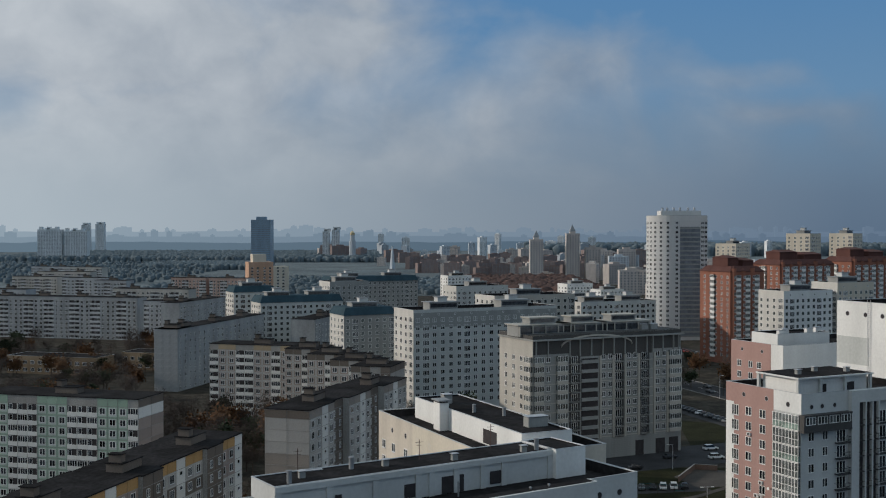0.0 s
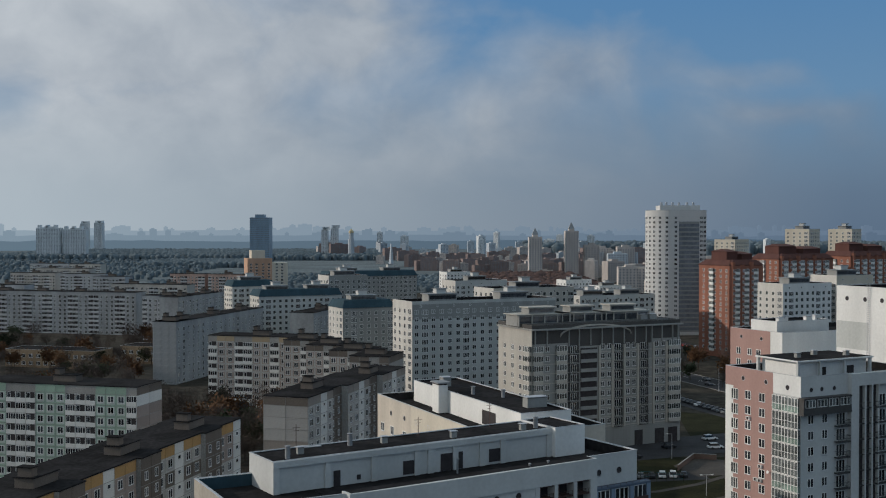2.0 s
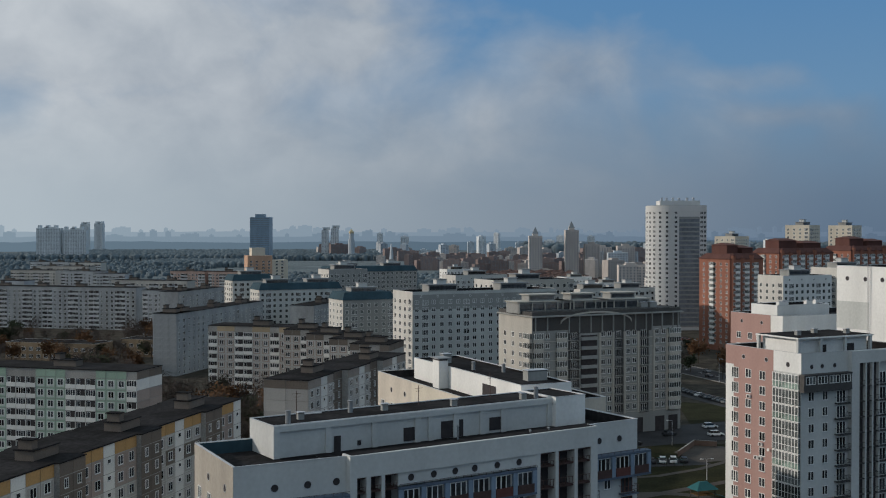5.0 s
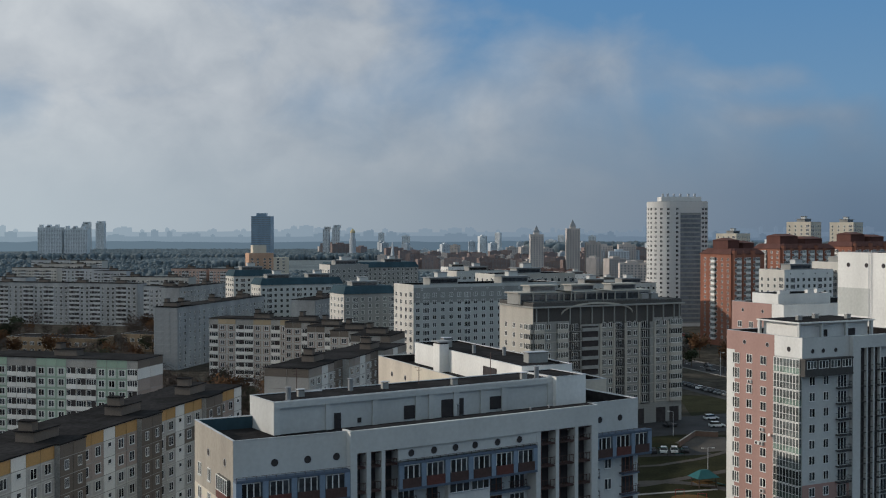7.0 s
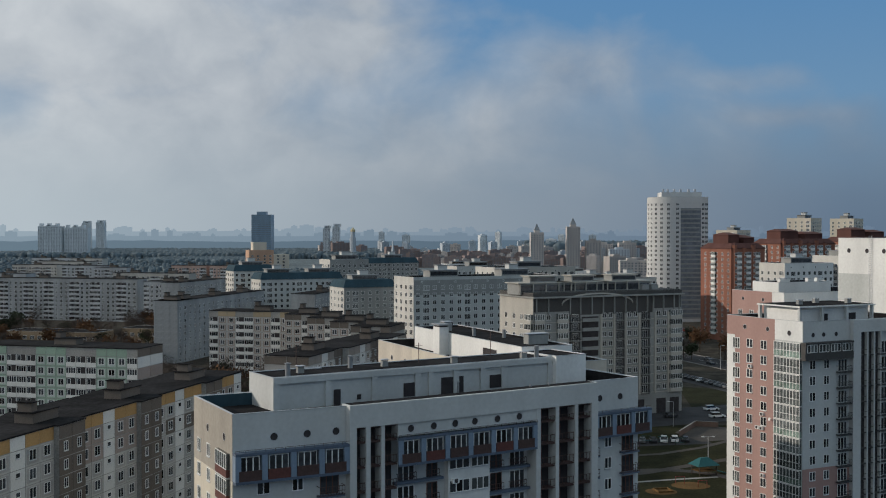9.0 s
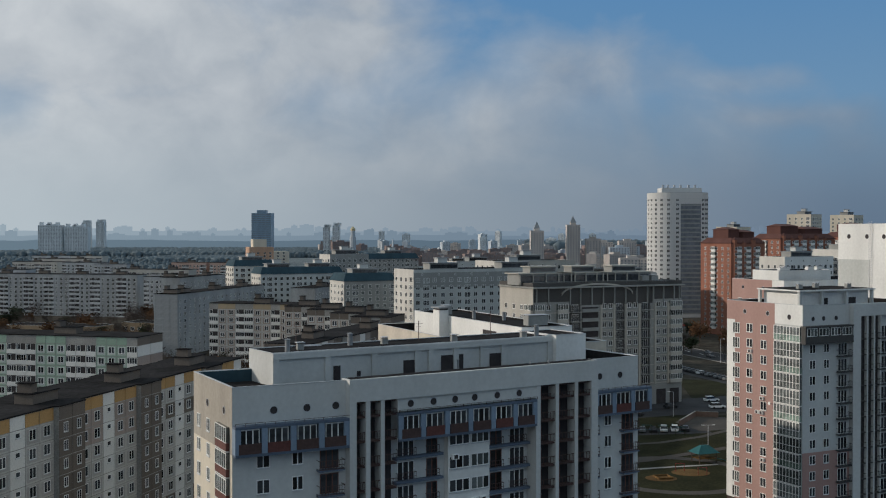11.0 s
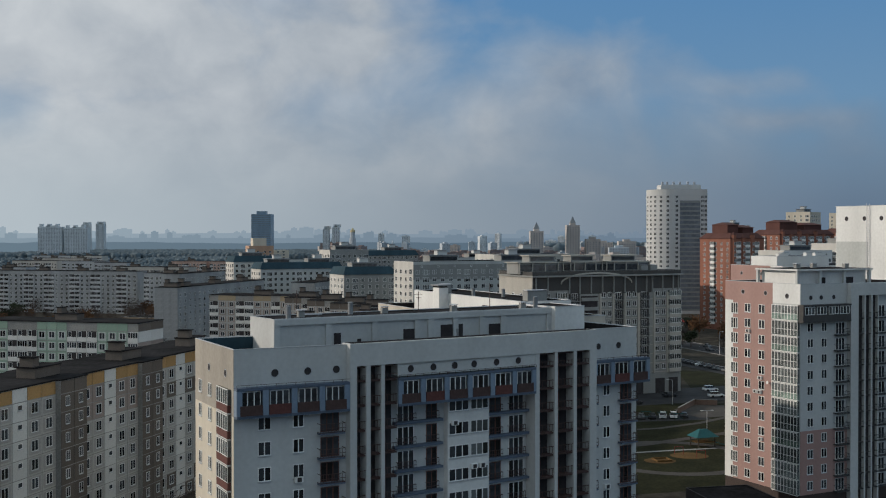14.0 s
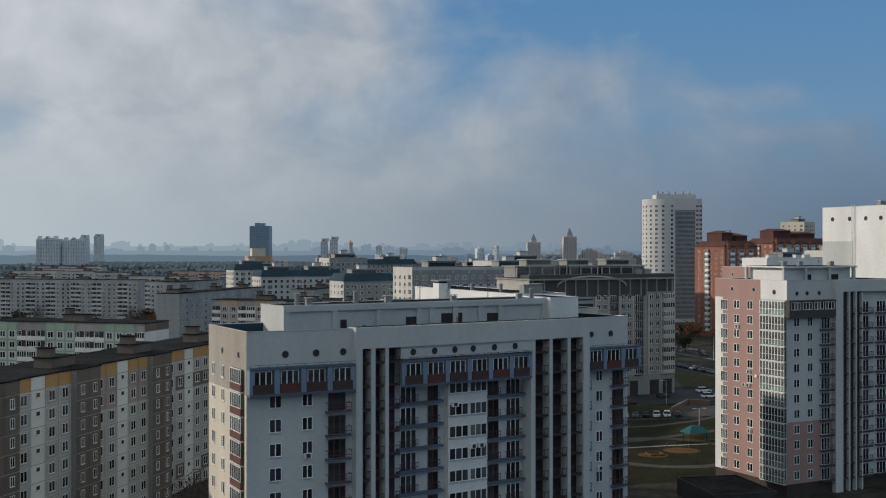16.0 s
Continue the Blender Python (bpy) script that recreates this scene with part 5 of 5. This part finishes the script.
# ---- far city ----
def far_house_mesh(L, D, h, wall, seed):
    """A far house: walls, roof house and its rows of windows, all real relief."""
    b = Mesher()
    b.box(-L / 2, L / 2, -D / 2, D / 2, 0, h, wall)
    b.box(-L * 0.2, L * 0.2, -D * 0.3, D * 0.3, h, h + 2.6, wall)
    for z in np.arange(2.0, h - 2.5, 2.9):
        n = max(3, int(L / 3.4))
        for i in range(n):
            x = -L / 2 + (i + 0.5) * L / n
            b.box(x - 0.8, x + 0.8, -D / 2 - 0.06, -D / 2, float(z), float(z) + 1.5, GLASS_FAR)
    return b


random.seed(11)
FAR = []
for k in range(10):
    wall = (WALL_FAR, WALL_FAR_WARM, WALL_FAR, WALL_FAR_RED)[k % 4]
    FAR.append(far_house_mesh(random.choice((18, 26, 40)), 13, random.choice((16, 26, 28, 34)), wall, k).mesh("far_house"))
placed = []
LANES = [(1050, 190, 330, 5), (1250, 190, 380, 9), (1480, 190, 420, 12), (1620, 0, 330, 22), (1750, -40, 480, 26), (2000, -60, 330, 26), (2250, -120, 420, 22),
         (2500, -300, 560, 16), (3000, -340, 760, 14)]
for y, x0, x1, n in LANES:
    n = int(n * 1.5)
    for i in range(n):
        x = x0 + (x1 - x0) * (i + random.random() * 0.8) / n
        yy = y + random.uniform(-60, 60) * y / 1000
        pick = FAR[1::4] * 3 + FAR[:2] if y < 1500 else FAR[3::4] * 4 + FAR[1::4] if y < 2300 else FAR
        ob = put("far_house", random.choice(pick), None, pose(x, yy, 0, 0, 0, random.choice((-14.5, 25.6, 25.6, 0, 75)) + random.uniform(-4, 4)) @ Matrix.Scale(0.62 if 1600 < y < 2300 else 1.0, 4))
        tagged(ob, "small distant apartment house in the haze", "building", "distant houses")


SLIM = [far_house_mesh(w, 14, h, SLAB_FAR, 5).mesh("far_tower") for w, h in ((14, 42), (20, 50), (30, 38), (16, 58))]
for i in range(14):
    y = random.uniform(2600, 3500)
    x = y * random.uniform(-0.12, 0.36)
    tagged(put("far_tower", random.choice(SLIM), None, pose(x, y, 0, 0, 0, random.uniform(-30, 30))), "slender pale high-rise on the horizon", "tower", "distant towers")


def glass_tower():
    root = thing("office_tower", pose(-303.0, 1862.0, 0), "distant dark blue glass office tower with stepped top", "tower")
    b = Mesher()
    b.prism([(-16, -12), (16, -12), (18, 12), (-18, 12)], 0, 86, BLUE_GLASS)
    b.box(-8, 8, -8, 8, 86, 91, BLUE_GLASS)
    put("shaft", b, root)
    band = Mesher().box(-16.2, 16.2, -12.1, -12, 0, 0.8, GLASS_FAR).mesh("spandrel")
    for k in range(24):
        put("spandrel", band, root, pose(0, 0, 3 + 3.5 * k))
    return root


glass_tower()
for x, y, h, w in ((-846, 2400, 70, 52), (-790, 2400, 67, 50), (-1026, 3200, 84, 22), (-985, 3200, 86, 24), (-262, 2500, 66, 14), (-240, 2500, 70, 16)):
    b = far_house_mesh(w, 20, h, SLAB_FAR, 1)
    for i in range(3):
        b.box(-w / 2 + i * w / 3 + 2, -w / 2 + i * w / 3 + 8, -6, 6, h, h + 6, SLAB_FAR)
    tagged(put("high_rise", b, None, pose(x, y, 0)), "pale distant high-rise slab", "tower", "distant towers")
for x, y, h in ((177.4, 1517, 64), (128.0, 1517, 56)):
    root = thing("spire_tower", pose(x, y, 0), "distant brown tower with a pointed roof", "tower", "distant towers")
    put("shaft", far_house_mesh(18, 18, h, WALL_FAR_WARM, 2), root)
    put("spire", Mesher().prism(ring(6, 4, start=0.785), h + 2.6, h + 12, ROOF_GREY, ring(0.3, 4, start=0.785)), root)
for x, y, h, w in ((205, 1517, 45, 20), (225, 1560, 40, 26), (255, 1540, 42, 24)):
    tagged(put("high_rise", far_house_mesh(w, 14, h, WALL_FAR_WARM, 3), None, pose(x, y, 0)), "pale distant apartment slab", "tower", "distant towers")
root = thing("church", pose(-198, 2441, 0), "distant white church with a gilded dome", "church")
put("bell_tower", Mesher().prism(ring(7, 8), 0, 45, WALL_FAR).prism(ring(5, 8), 45, 58, WALL_FAR), root)
put("dome", Mesher().prism(ring(5.5, 12), 58, 62, GOLD).prism(ring(5.5, 12), 62, 68, GOLD, ring(0.2, 12)), root)
root = thing("monument", pose(-85, 1880, 0), "distant white pointed monument", "monument")
put("shaft", Mesher().prism(ring(5, 4), 0, 42, WALL_FAR, ring(1.0, 4)), root)
root = thing("orange_house", pose(-172.0, 985.0, 0, 0, 0, 20), "orange and cream stepped apartment tower in sun", "building")
b = Mesher()
b.box(0, 22, 0, 18, 0, 40, mat('apricot_plaster', (0.50, 0.32, 0.22), 0.9))
b.box(4, 16, 2, 14, 40, 47, CREAM)
b.box(22, 36, 0, 18, 0, 36, CREAM)
put("block", b, root)
for k in range(12):
    for s in (3, 8, 14, 19, 26, 31):
        put("window", window_mesh(2.0, 1.6), root, pose(s, 0, 3 + 2.8 * k))


# ---- woods and trees ----
def wood(name, x0, x1, y0, y1, h, material, count, label, seed):
    """Far woods: many ragged clumps."""
    rnd, b = random.Random(seed), Mesher()
    for _ in range(count):
        x, y = rnd.uniform(x0, x1), rnd.uniform(y0, y1)
        r, t = rnd.uniform(0.25, 0.5) * h, rnd.uniform(0.7, 1.15) * h
        rot = rnd.random()
        t *= 0.9
        low = [(x + px * rnd.uniform(0.7, 1.2), y + py) for px, py in ring(r, 6, start=rot)]
        mid = [(x + px * rnd.uniform(0.7, 1.3), y + py) for px, py in ring(r * 1.2, 6, start=rot)]
        n = 6
        verts = [(a, c, 0) for a, c in low] + [(a, c, t * rnd.uniform(0.6, 0.85)) for a, c in mid] + [(x, y, t)]
        b.add(verts, [(i, (i + 1) % n, n + (i + 1) % n, n + i) for i in range(n)] + [(n + i, n + (i + 1) % n, 2 * n) for i in range(n)], material)
    ob = put(name, b)
    ob.data.polygons.foreach_set("use_smooth", [True] * len(ob.data.polygons))
    return tagged(ob, label, "woods", kind="stuff")


wood("woodland", -1000, -120, 2350, 3100, 15, WOOD_FAR, 8000, "dark distant park woods, mist painted into the colour", 1)
wood("woodland", -520, -330, 1900, 2150, 12, WOOD_FAR, 1300, "dark distant park woods, mist painted into the colour", 2)
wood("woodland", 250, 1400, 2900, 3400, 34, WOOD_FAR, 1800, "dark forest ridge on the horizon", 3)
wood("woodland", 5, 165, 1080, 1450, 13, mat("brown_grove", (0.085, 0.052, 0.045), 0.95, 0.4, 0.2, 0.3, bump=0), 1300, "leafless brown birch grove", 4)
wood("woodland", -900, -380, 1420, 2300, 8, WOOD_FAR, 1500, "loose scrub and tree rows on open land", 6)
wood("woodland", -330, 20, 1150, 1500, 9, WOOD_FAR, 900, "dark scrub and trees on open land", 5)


def tree_mesh(seed, h, leaf, bare):
    rnd = random.Random(seed)
    trunk, crown = Mesher(), Mesher()
    trunk.prism(ring(0.22, 7), 0, h * 0.45, BARK, ring(0.12, 7))
    tips = []
    for i in range(9):
        a, z = rnd.uniform(0, 6.28), h * rnd.uniform(0.28, 0.5)
        p = Vector((0, 0, z))
        q = p + Vector((math.cos(a), math.sin(a), rnd.uniform(0.7, 1.6))) * h * rnd.uniform(0.16, 0.28)
        side = Vector((-math.sin(a), math.cos(a), 0)) * 0.06
        trunk.add([p - side, p + side, p + Vector((0, 0, 0.14)), q - side * 0.3, q + side * 0.3, q + Vector((0, 0, 0.04))], [(0, 1, 4, 3), (1, 2, 5, 4), (2, 0, 3, 5)], BARK)
        tips.append(q)
    for i in range(520 if not bare else 380):
        c = rnd.choice(tips) + Vector((rnd.gauss(0, 1), rnd.gauss(0, 1), rnd.gauss(0.2, 0.9))) * h * 0.11
        u = Vector((rnd.gauss(0, 1), rnd.gauss(0, 1), rnd.gauss(0, 1))).normalized()
        v = u.orthogonal().normalized()
        s, w = (0.30, 0.22) if not bare else (0.75, 0.035)
        crown.add([c - u * s - v * w, c + u * s - v * w, c + u * s + v * w, c - u * s + v * w], [(0, 1, 2, 3)], leaf)
    return trunk.mesh("trunk"), crown.mesh("crown")


TREES = [(tree_mesh(1, 9, LEAF_RUST, False), "small tree with rusty autumn leaves"), (tree_mesh(2, 8, LEAF_GREEN, False), "dark green broadleaf yard tree"),
         (tree_mesh(3, 10, TWIGS, True), "leafless grey-brown tree in a yard"), (tree_mesh(4, 8, TWIGS, True), "leafless young tree in a yard")]


def tree(x, y, kind, scale, turn):
    (trunk, crown), label = TREES[kind]
    root = thing("tree", pose(x, y, 0, 0, 0, turn) @ Matrix.Scale(scale, 4), label, "tree", "yard trees")
    put("trunk", trunk, root)
    put("crown", crown, root)


rnd = random.Random(5)
for x0, x1, y0, y1, n in ((-125, -92, 300, 400, 50), (-90, -48, 300, 390, 70), (-62, -42, 225, 252, 16), (-14, 18, 280, 400, 40), (-40, -20, 335, 420, 16), (112, 118, 352, 420, 4),
                       (-36, -33, 140, 170, 5), (100, 190, 440, 560, 30)):
    for _ in range(n):
        tree(rnd.uniform(x0, x1), rnd.uniform(y0, y1), rnd.choice((0, 1, 2, 2, 3)), rnd.uniform(0.75, 1.35), rnd.uniform(0, 360))

far_trees = Mesher()
for x0, x1, y0, y1, n in ((-300, -130, 480, 650, 130), (-175, -122, 400, 470, 45)):
    for _ in range(n):
        (trunk, crown), _label = TREES[rnd.choice((0, 1, 2, 2, 3))]
        at = pose(rnd.uniform(x0, x1), rnd.uniform(y0, y1), 0, 0, 0, rnd.uniform(0, 360)) @ Matrix.Scale(rnd.uniform(0.75, 1.35), 4)
        far_trees.merge(trunk, at)
        far_trees.merge(crown, at)
tagged(put("yard_grove", far_trees), "bare and rusty autumn trees between the far yards", "trees", kind="stuff")

# ---- low houses among the trees ----
for x, y, L in ((-209.0, 531.0, 48.0), (-158.0, 545.0, 26.0)):
    root = thing("low_building", pose(x, y, 0, 0, 0, A), "low dull ochre two-storey building with a flat dark roof", "building")
    shell(root, 0, L, 0, 16, 0, 8.5, OCHRE_DULL, ROOF, parapet=0.3)
    for k in range(2):
        for i in range(int(L / 4)):
            put("window", window_mesh(2.2, 1.7, 3), root, pose(2 + i * 4, 0, 1.2 + 3.5 * k))

# ---- streets and yards ----

def flat(name, outline, z, material, label, category):
    b = Mesher()
    b.add([(x, y, z) for x, y in outline], [tuple(range(len(outline)))], material)
    return tagged(put(name, b), label, category, kind="structure")


def along(x, y, angle, a, b):
    c, s = math.cos(radians(angle)), math.sin(radians(angle))
    return [(x + c * t, y + s * t) for t in (a, (a + b) / 2, b)]


ROAD_WAY = -72
strip("road", along(112, 480, ROAD_WAY, -260, 420), 17, 0.05, ASPHALT, "wide dark asphalt road through the quarter", "road")
strip("road", along(97, 406, ROAD_WAY, -120, 260), 11, 0.05, ASPHALT, "asphalt parking street beside the lawn", "road")
strip("road", along(82, 338, 22, -60, 60), 26, 0.056, ASPHALT, "asphalt yard before the grey house", "road")
strip("road", along(58, 292, 10, -32, 12), 9, 0.062, ASPHALT, "asphalt parking bay by the lawn", "road")
strip("road", along(140, 612, ROAD_WAY, -90, 90), 20, 0.05, ASPHALT, "asphalt parking before the brick houses", "road")
for off in (-8.7, 8.7):
    c = along(112 + off * math.cos(radians(18)), 480 + off * math.sin(radians(18)), ROAD_WAY, -260, 420)
    strip("kerb", c, 0.3, 0.17, KERB, "pale concrete kerb along the road", "kerb", 0.17)
b = Mesher()
for i in range(50):
    p, q = along(112, 480, ROAD_WAY, -230 + i * 12, -226 + i * 12)[0], along(112, 480, ROAD_WAY, -230 + i * 12, -226 + i * 12)[2]
    d = (Vector(q) - Vector(p)).normalized()
    w = Vector((-d.y, d.x)) * 0.09
    b.add([(p[0] - w.x, p[1] - w.y, 0.06), (q[0] - w.x, q[1] - w.y, 0.06), (q[0] + w.x, q[1] + w.y, 0.06), (p[0] + w.x, p[1] + w.y, 0.06)], [(3, 2, 1, 0)], FRAME)
tagged(put("lane_marking", b), "white dashed lane marking on the asphalt", "marking", kind="structure")
flat("lawn", [(36, 205), (62, 212), (80, 268), (86, 318), (50, 318), (36, 280)], 0.03, GRASS, "dark autumn lawn round the playground", "lawn")
flat("lawn", [(60, 322), (108, 330), (100, 352), (110, 385), (84, 398), (78, 345)], 0.034, GRASS, "dark autumn lawn beside the car park", "lawn")
# playground: oval path, cross paths, sand
strip("path", arc(50, 240, 17, 17.5, 0, 360, 48), 3.0, 0.07, PAVING, "oval paved path round the playground", "path")
strip("path", [(34, 250), (46, 254), (58, 262), (70, 270), (84, 276)], 2.6, 0.085, PAVING, "pale paved footpath across the lawn", "path")
strip("path", [(40, 272), (54, 276), (66, 284), (78, 296)], 1.8, 0.09, PAVING, "narrow paved footpath on the lawn", "path")
strip("path", [(40, 244), (50, 247), (62, 250)], 1.2, 0.08, KERB, "narrow pale path in the playground", "path")
flat("sand", arc(46.5, 236, 3.4, 3.0, 0, 345, 20), 0.06, SAND, "small ochre sand patch of the playground", "sand")
flat("sand", arc(54, 241.5, 4.2, 3.6, 0, 345, 20), 0.064, SAND, "ochre sand patch below the slide", "sand")
flat("paved_place", [(64, 306), (72, 317), (80, 314), (79, 296), (68, 292)], 0.075, PAVING, "paved place behind a low wall", "pavement")
root = thing("retaining_wall", pose(0, 0, 0), "low brown brick retaining wall round the paved place", "wall")
for k, ((xa, ya), (xb, yb)) in enumerate((((64, 300), (72, 316)), ((72, 316), (78, 314)))):
    d = Vector((xb - xa, yb - ya))
    ln, an = d.length, math.degrees(math.atan2(d.y, d.x))
    put("wall", Mesher().box(0, ln, -0.15, 0.15, 0, 1.5 + 0.02 * k, mat("wall_block", (0.16, 0.11, 0.09), 0.9)), root, pose(xa, ya, 0, 0, 0, an))
    put("coping", Mesher().box(0, ln, -0.2, 0.2, 1.53, 1.62, KERB), root, pose(xa, ya, 0, 0, 0, an))
# playhouse with a teal canopy and a slide
root = thing("playhouse", pose(59.5, 252.5, 0, 0, 0, 20), "wooden playhouse with a teal canopy roof and slide", "playground")
for x in (-2.2, 2.2):
    for y in (-1.6, 1.6):
        put("post", Mesher().box(x - 0.09, x + 0.09, y - 0.09, y + 0.09, 0, 2.4, BARK), root)
put("canopy", Mesher().prism([(-2.9, -2.2), (2.9, -2.2), (2.9, 2.2), (-2.9, 2.2)], 2.4, 4.0, TEAL, [(-1.0, -0.3), (1.0, -0.3), (1.0, 0.3), (-1.0, 0.3)]), root, None, "teal sheet canopy")
put("platform", Mesher().box(-2.2, 2.2, -1.6, 1.6, 1.1, 1.22, SAND), root)
put("slide", Mesher().add([(2.2, -0.4, 1.2), (5.6, -0.4, 0.2), (5.6, 0.4, 0.2), (2.2, 0.4, 1.2), (2.2, -0.4, 1.05), (5.6, -0.4, 0.05), (5.6, 0.4, 0.05), (2.2, 0.4, 1.05)], [(0, 1, 2, 3), (7, 6, 5, 4), (0, 4, 5, 1), (3, 2, 6, 7), (1, 5, 6, 2)], TEAL), root)
root = thing("sandbox", pose(47, 236.5, 0.06, 0, 0, 12), "square wooden sandbox with ochre boards", "playground")
for a in (0, 90, 180, 270):
    put("board", SHARED.setdefault("sandboard", Mesher().box(-1.6, 1.6, -1.7, -1.5, 0, 0.35, SAND).mesh("board")), root, pose(0, 0, 0, 0, 0, a))
for x, y in ((52, 243), (56, 239)):
    root = thing("spring_rider", pose(x, y, 0.06), "small painted play frame on sand", "playground", "play frames")
    put("frame", Mesher().box(-1.0, -0.9, -0.05, 0.05, 0, 1.6, CAR_RED).box(0.9, 1.0, -0.05, 0.05, 0, 1.6, CAR_RED).box(-1.0, 1.0, -0.05, 0.05, 1.6, 1.7, CAR_RED), root)
for x, y in ((53, 288), (57, 287), (61, 285)):
    root = thing("climbing_frame", pose(x, y, 0.05), "green metal climbing frame on the lawn", "playground", "climbing frames")
    put("frame", Mesher().box(-1.3, -1.2, -0.05, 0.05, 0, 2.3, LEAF_GREEN).box(1.2, 1.3, -0.05, 0.05, 0, 2.3, LEAF_GREEN).box(-1.3, 1.3, -0.05, 0.05, 2.3, 2.4, TEAL).box(-1.2, 1.2, -0.04, 0.04, 1.1, 1.18, TEAL), root)
# low dark garage roof before the pink house
root = thing("garage", pose(46.5, 182.0, 0, 0, 0, 12), "low dark garage with flat roof and pale edge", "building")
shell(root, 0, 12, 0, 15, 0, 3.2, DARK, parapet=0.2, thick=0.25, edge=None)


def car_parts(paint, suv):
    L, W, h = (4.7, 1.9, 1.65) if suv else (4.4, 1.75, 1.42)
    body = Mesher()
    side = [(-L / 2, 0.35), (-L / 2, 0.85), (-L / 2 + 0.15, 0.98), (L / 2 - 1.2, 0.98), (L / 2 - 0.1, 0.78), (L / 2, 0.35)]
    n = len(side)
    body.add([(x, -W / 2, z) for x, z in side] + [(x, W / 2, z) for x, z in side], [tuple(range(n)), tuple(range(2 * n - 1, n - 1, -1))] + [(i, n + i, n + (i + 1) % n, (i + 1) % n) for i in range(n)], paint)
    cabin = Mesher()
    back = -L / 2 + (0.2 if suv else 0.6)
    cabin.add([(back, -W / 2 + 0.06, 0.98), (L / 2 - 1.25, -W / 2 + 0.06, 0.98), (L / 2 - 1.9, -W / 2 + 0.22, h), (back + 0.4, -W / 2 + 0.22, h), (back, W / 2 - 0.06, 0.98), (L / 2 - 1.25, W / 2 - 0.06, 0.98), (L / 2 - 1.9, W / 2 - 0.22, h), (back + 0.4, W / 2 - 0.22, h)],
              [(0, 1, 2, 3), (5, 4, 7, 6), (1, 5, 6, 2), (4, 0, 3, 7)], GLASS)
    roof = Mesher().box(back + 0.36, L / 2 - 1.86, -W / 2 + 0.2, W / 2 - 0.2, h, h + 0.05, paint)
    wheel = Mesher()
    wheel.add([(x, y, z) for y in (-0.11, 0.11) for x, z in ring(0.33, 12)], [tuple(range(12)), tuple(range(23, 11, -1))] + [(i, 12 + i, 12 + (i + 1) % 12, (i + 1) % 12) for i in range(12)], TYRE)
    return body.mesh("body"), cabin.mesh("cabin"), roof.mesh("roof"), wheel.mesh("wheel"), L, W


PAINTS = [(CAR_WHITE, "white"), (CAR_GREY, "grey"), (CAR_DARK, "dark"), (CAR_RED, "red")]
CARS = {(i, suv): car_parts(p, suv) for i, (p, _) in enumerate(PAINTS) for suv in (False, True)}


def car(x, y, turn, colour, suv=False, z=0.062, where="parked on the asphalt"):
    body, cabin, roof, wheel, L, W = CARS[colour, suv]
    root = thing("car", pose(x, y, z, 0, 0, turn), f"{PAINTS[colour][1]} {'off-road car' if suv else 'saloon car'} {where}", "car", "parked cars")
    put("body", body, root)
    put("cabin", cabin, root, None, "dark glazed cabin")
    put("roof", roof, root)
    for sx in (-L * 0.3, L * 0.3):
        for sy in (-W / 2, W / 2):
            put("wheel", wheel, root, pose(sx, sy, 0.33))


car(83.3, 344.0, 18, 0, True)
car(81.8, 330.5, 10, 0, True)
car(68.0, 331.0, 20, 2)
for i, (c, suv) in enumerate(((0, False), (1, False), (2, False), (0, True), (0, True), (2, False))):
    car(49.5 + i * 2.9, 291.0 + i * 0.35, 80, c, suv)
rnd = random.Random(8)
for i in range(22):
    (x, y) = along(98, 404, ROAD_WAY, -34 + i * 3.0, 0)[0]
    car(x, y, 25, rnd.choice((2, 2, 2, 1, 0)))
for i in range(22):
    (x, y) = along(143, 602, ROAD_WAY, -40 + i * 3.4, 0)[0]
    car(x, y, 20, rnd.choice((2, 1, 0, 3, 2)))
for t, off, c in ((-40, 3, 0), (-22, -3, 2), (0, 3, 1), (14, -4, 2), (34, 3, 0)):
    (x, y) = along(112 + off, 480 + off * 0.3, ROAD_WAY, t, 0)[0]
    car(x, y, ROAD_WAY, c, False, 0.055, "on the wide road")
for x, y in ((40, 312), (46, 314), (55, 316), (51, 311)):
    car(x, y, 20, 2, False, 0.062, "parked by the grey house")


def street_lamp(x, y, h, turn, double=False):
    root = thing("street_lamp", pose(x, y, 0, 0, 0, turn), "tall grey steel street lamp beside the road", "street lamp", "street lamps")
    put("pole", Mesher().prism(ring(0.11, 8), 0, h, METAL_EDGE, ring(0.06, 8)), root)
    for s in ((1, -1) if double else (1,)):
        put("arm", Mesher().box(min(0, s * 1.4), max(0, s * 1.4), -0.04, 0.04, h, h + 0.09, METAL_EDGE), root)
        put("lamp_head", Mesher().box(s * 1.4 - 0.35, s * 1.4 + 0.35, -0.14, 0.14, h - 0.03, h + 0.11 + 0.001, FRAME), root)


street_lamp(65.7, 316.0, 7.0, 150)
street_lamp(65.0, 271.6, 5.2, 10, True)
for i in range(9):
    (x, y) = along(103, 477, ROAD_WAY, -130 + i * 32, 0)[0]
    street_lamp(x, y, 9.5, 18)
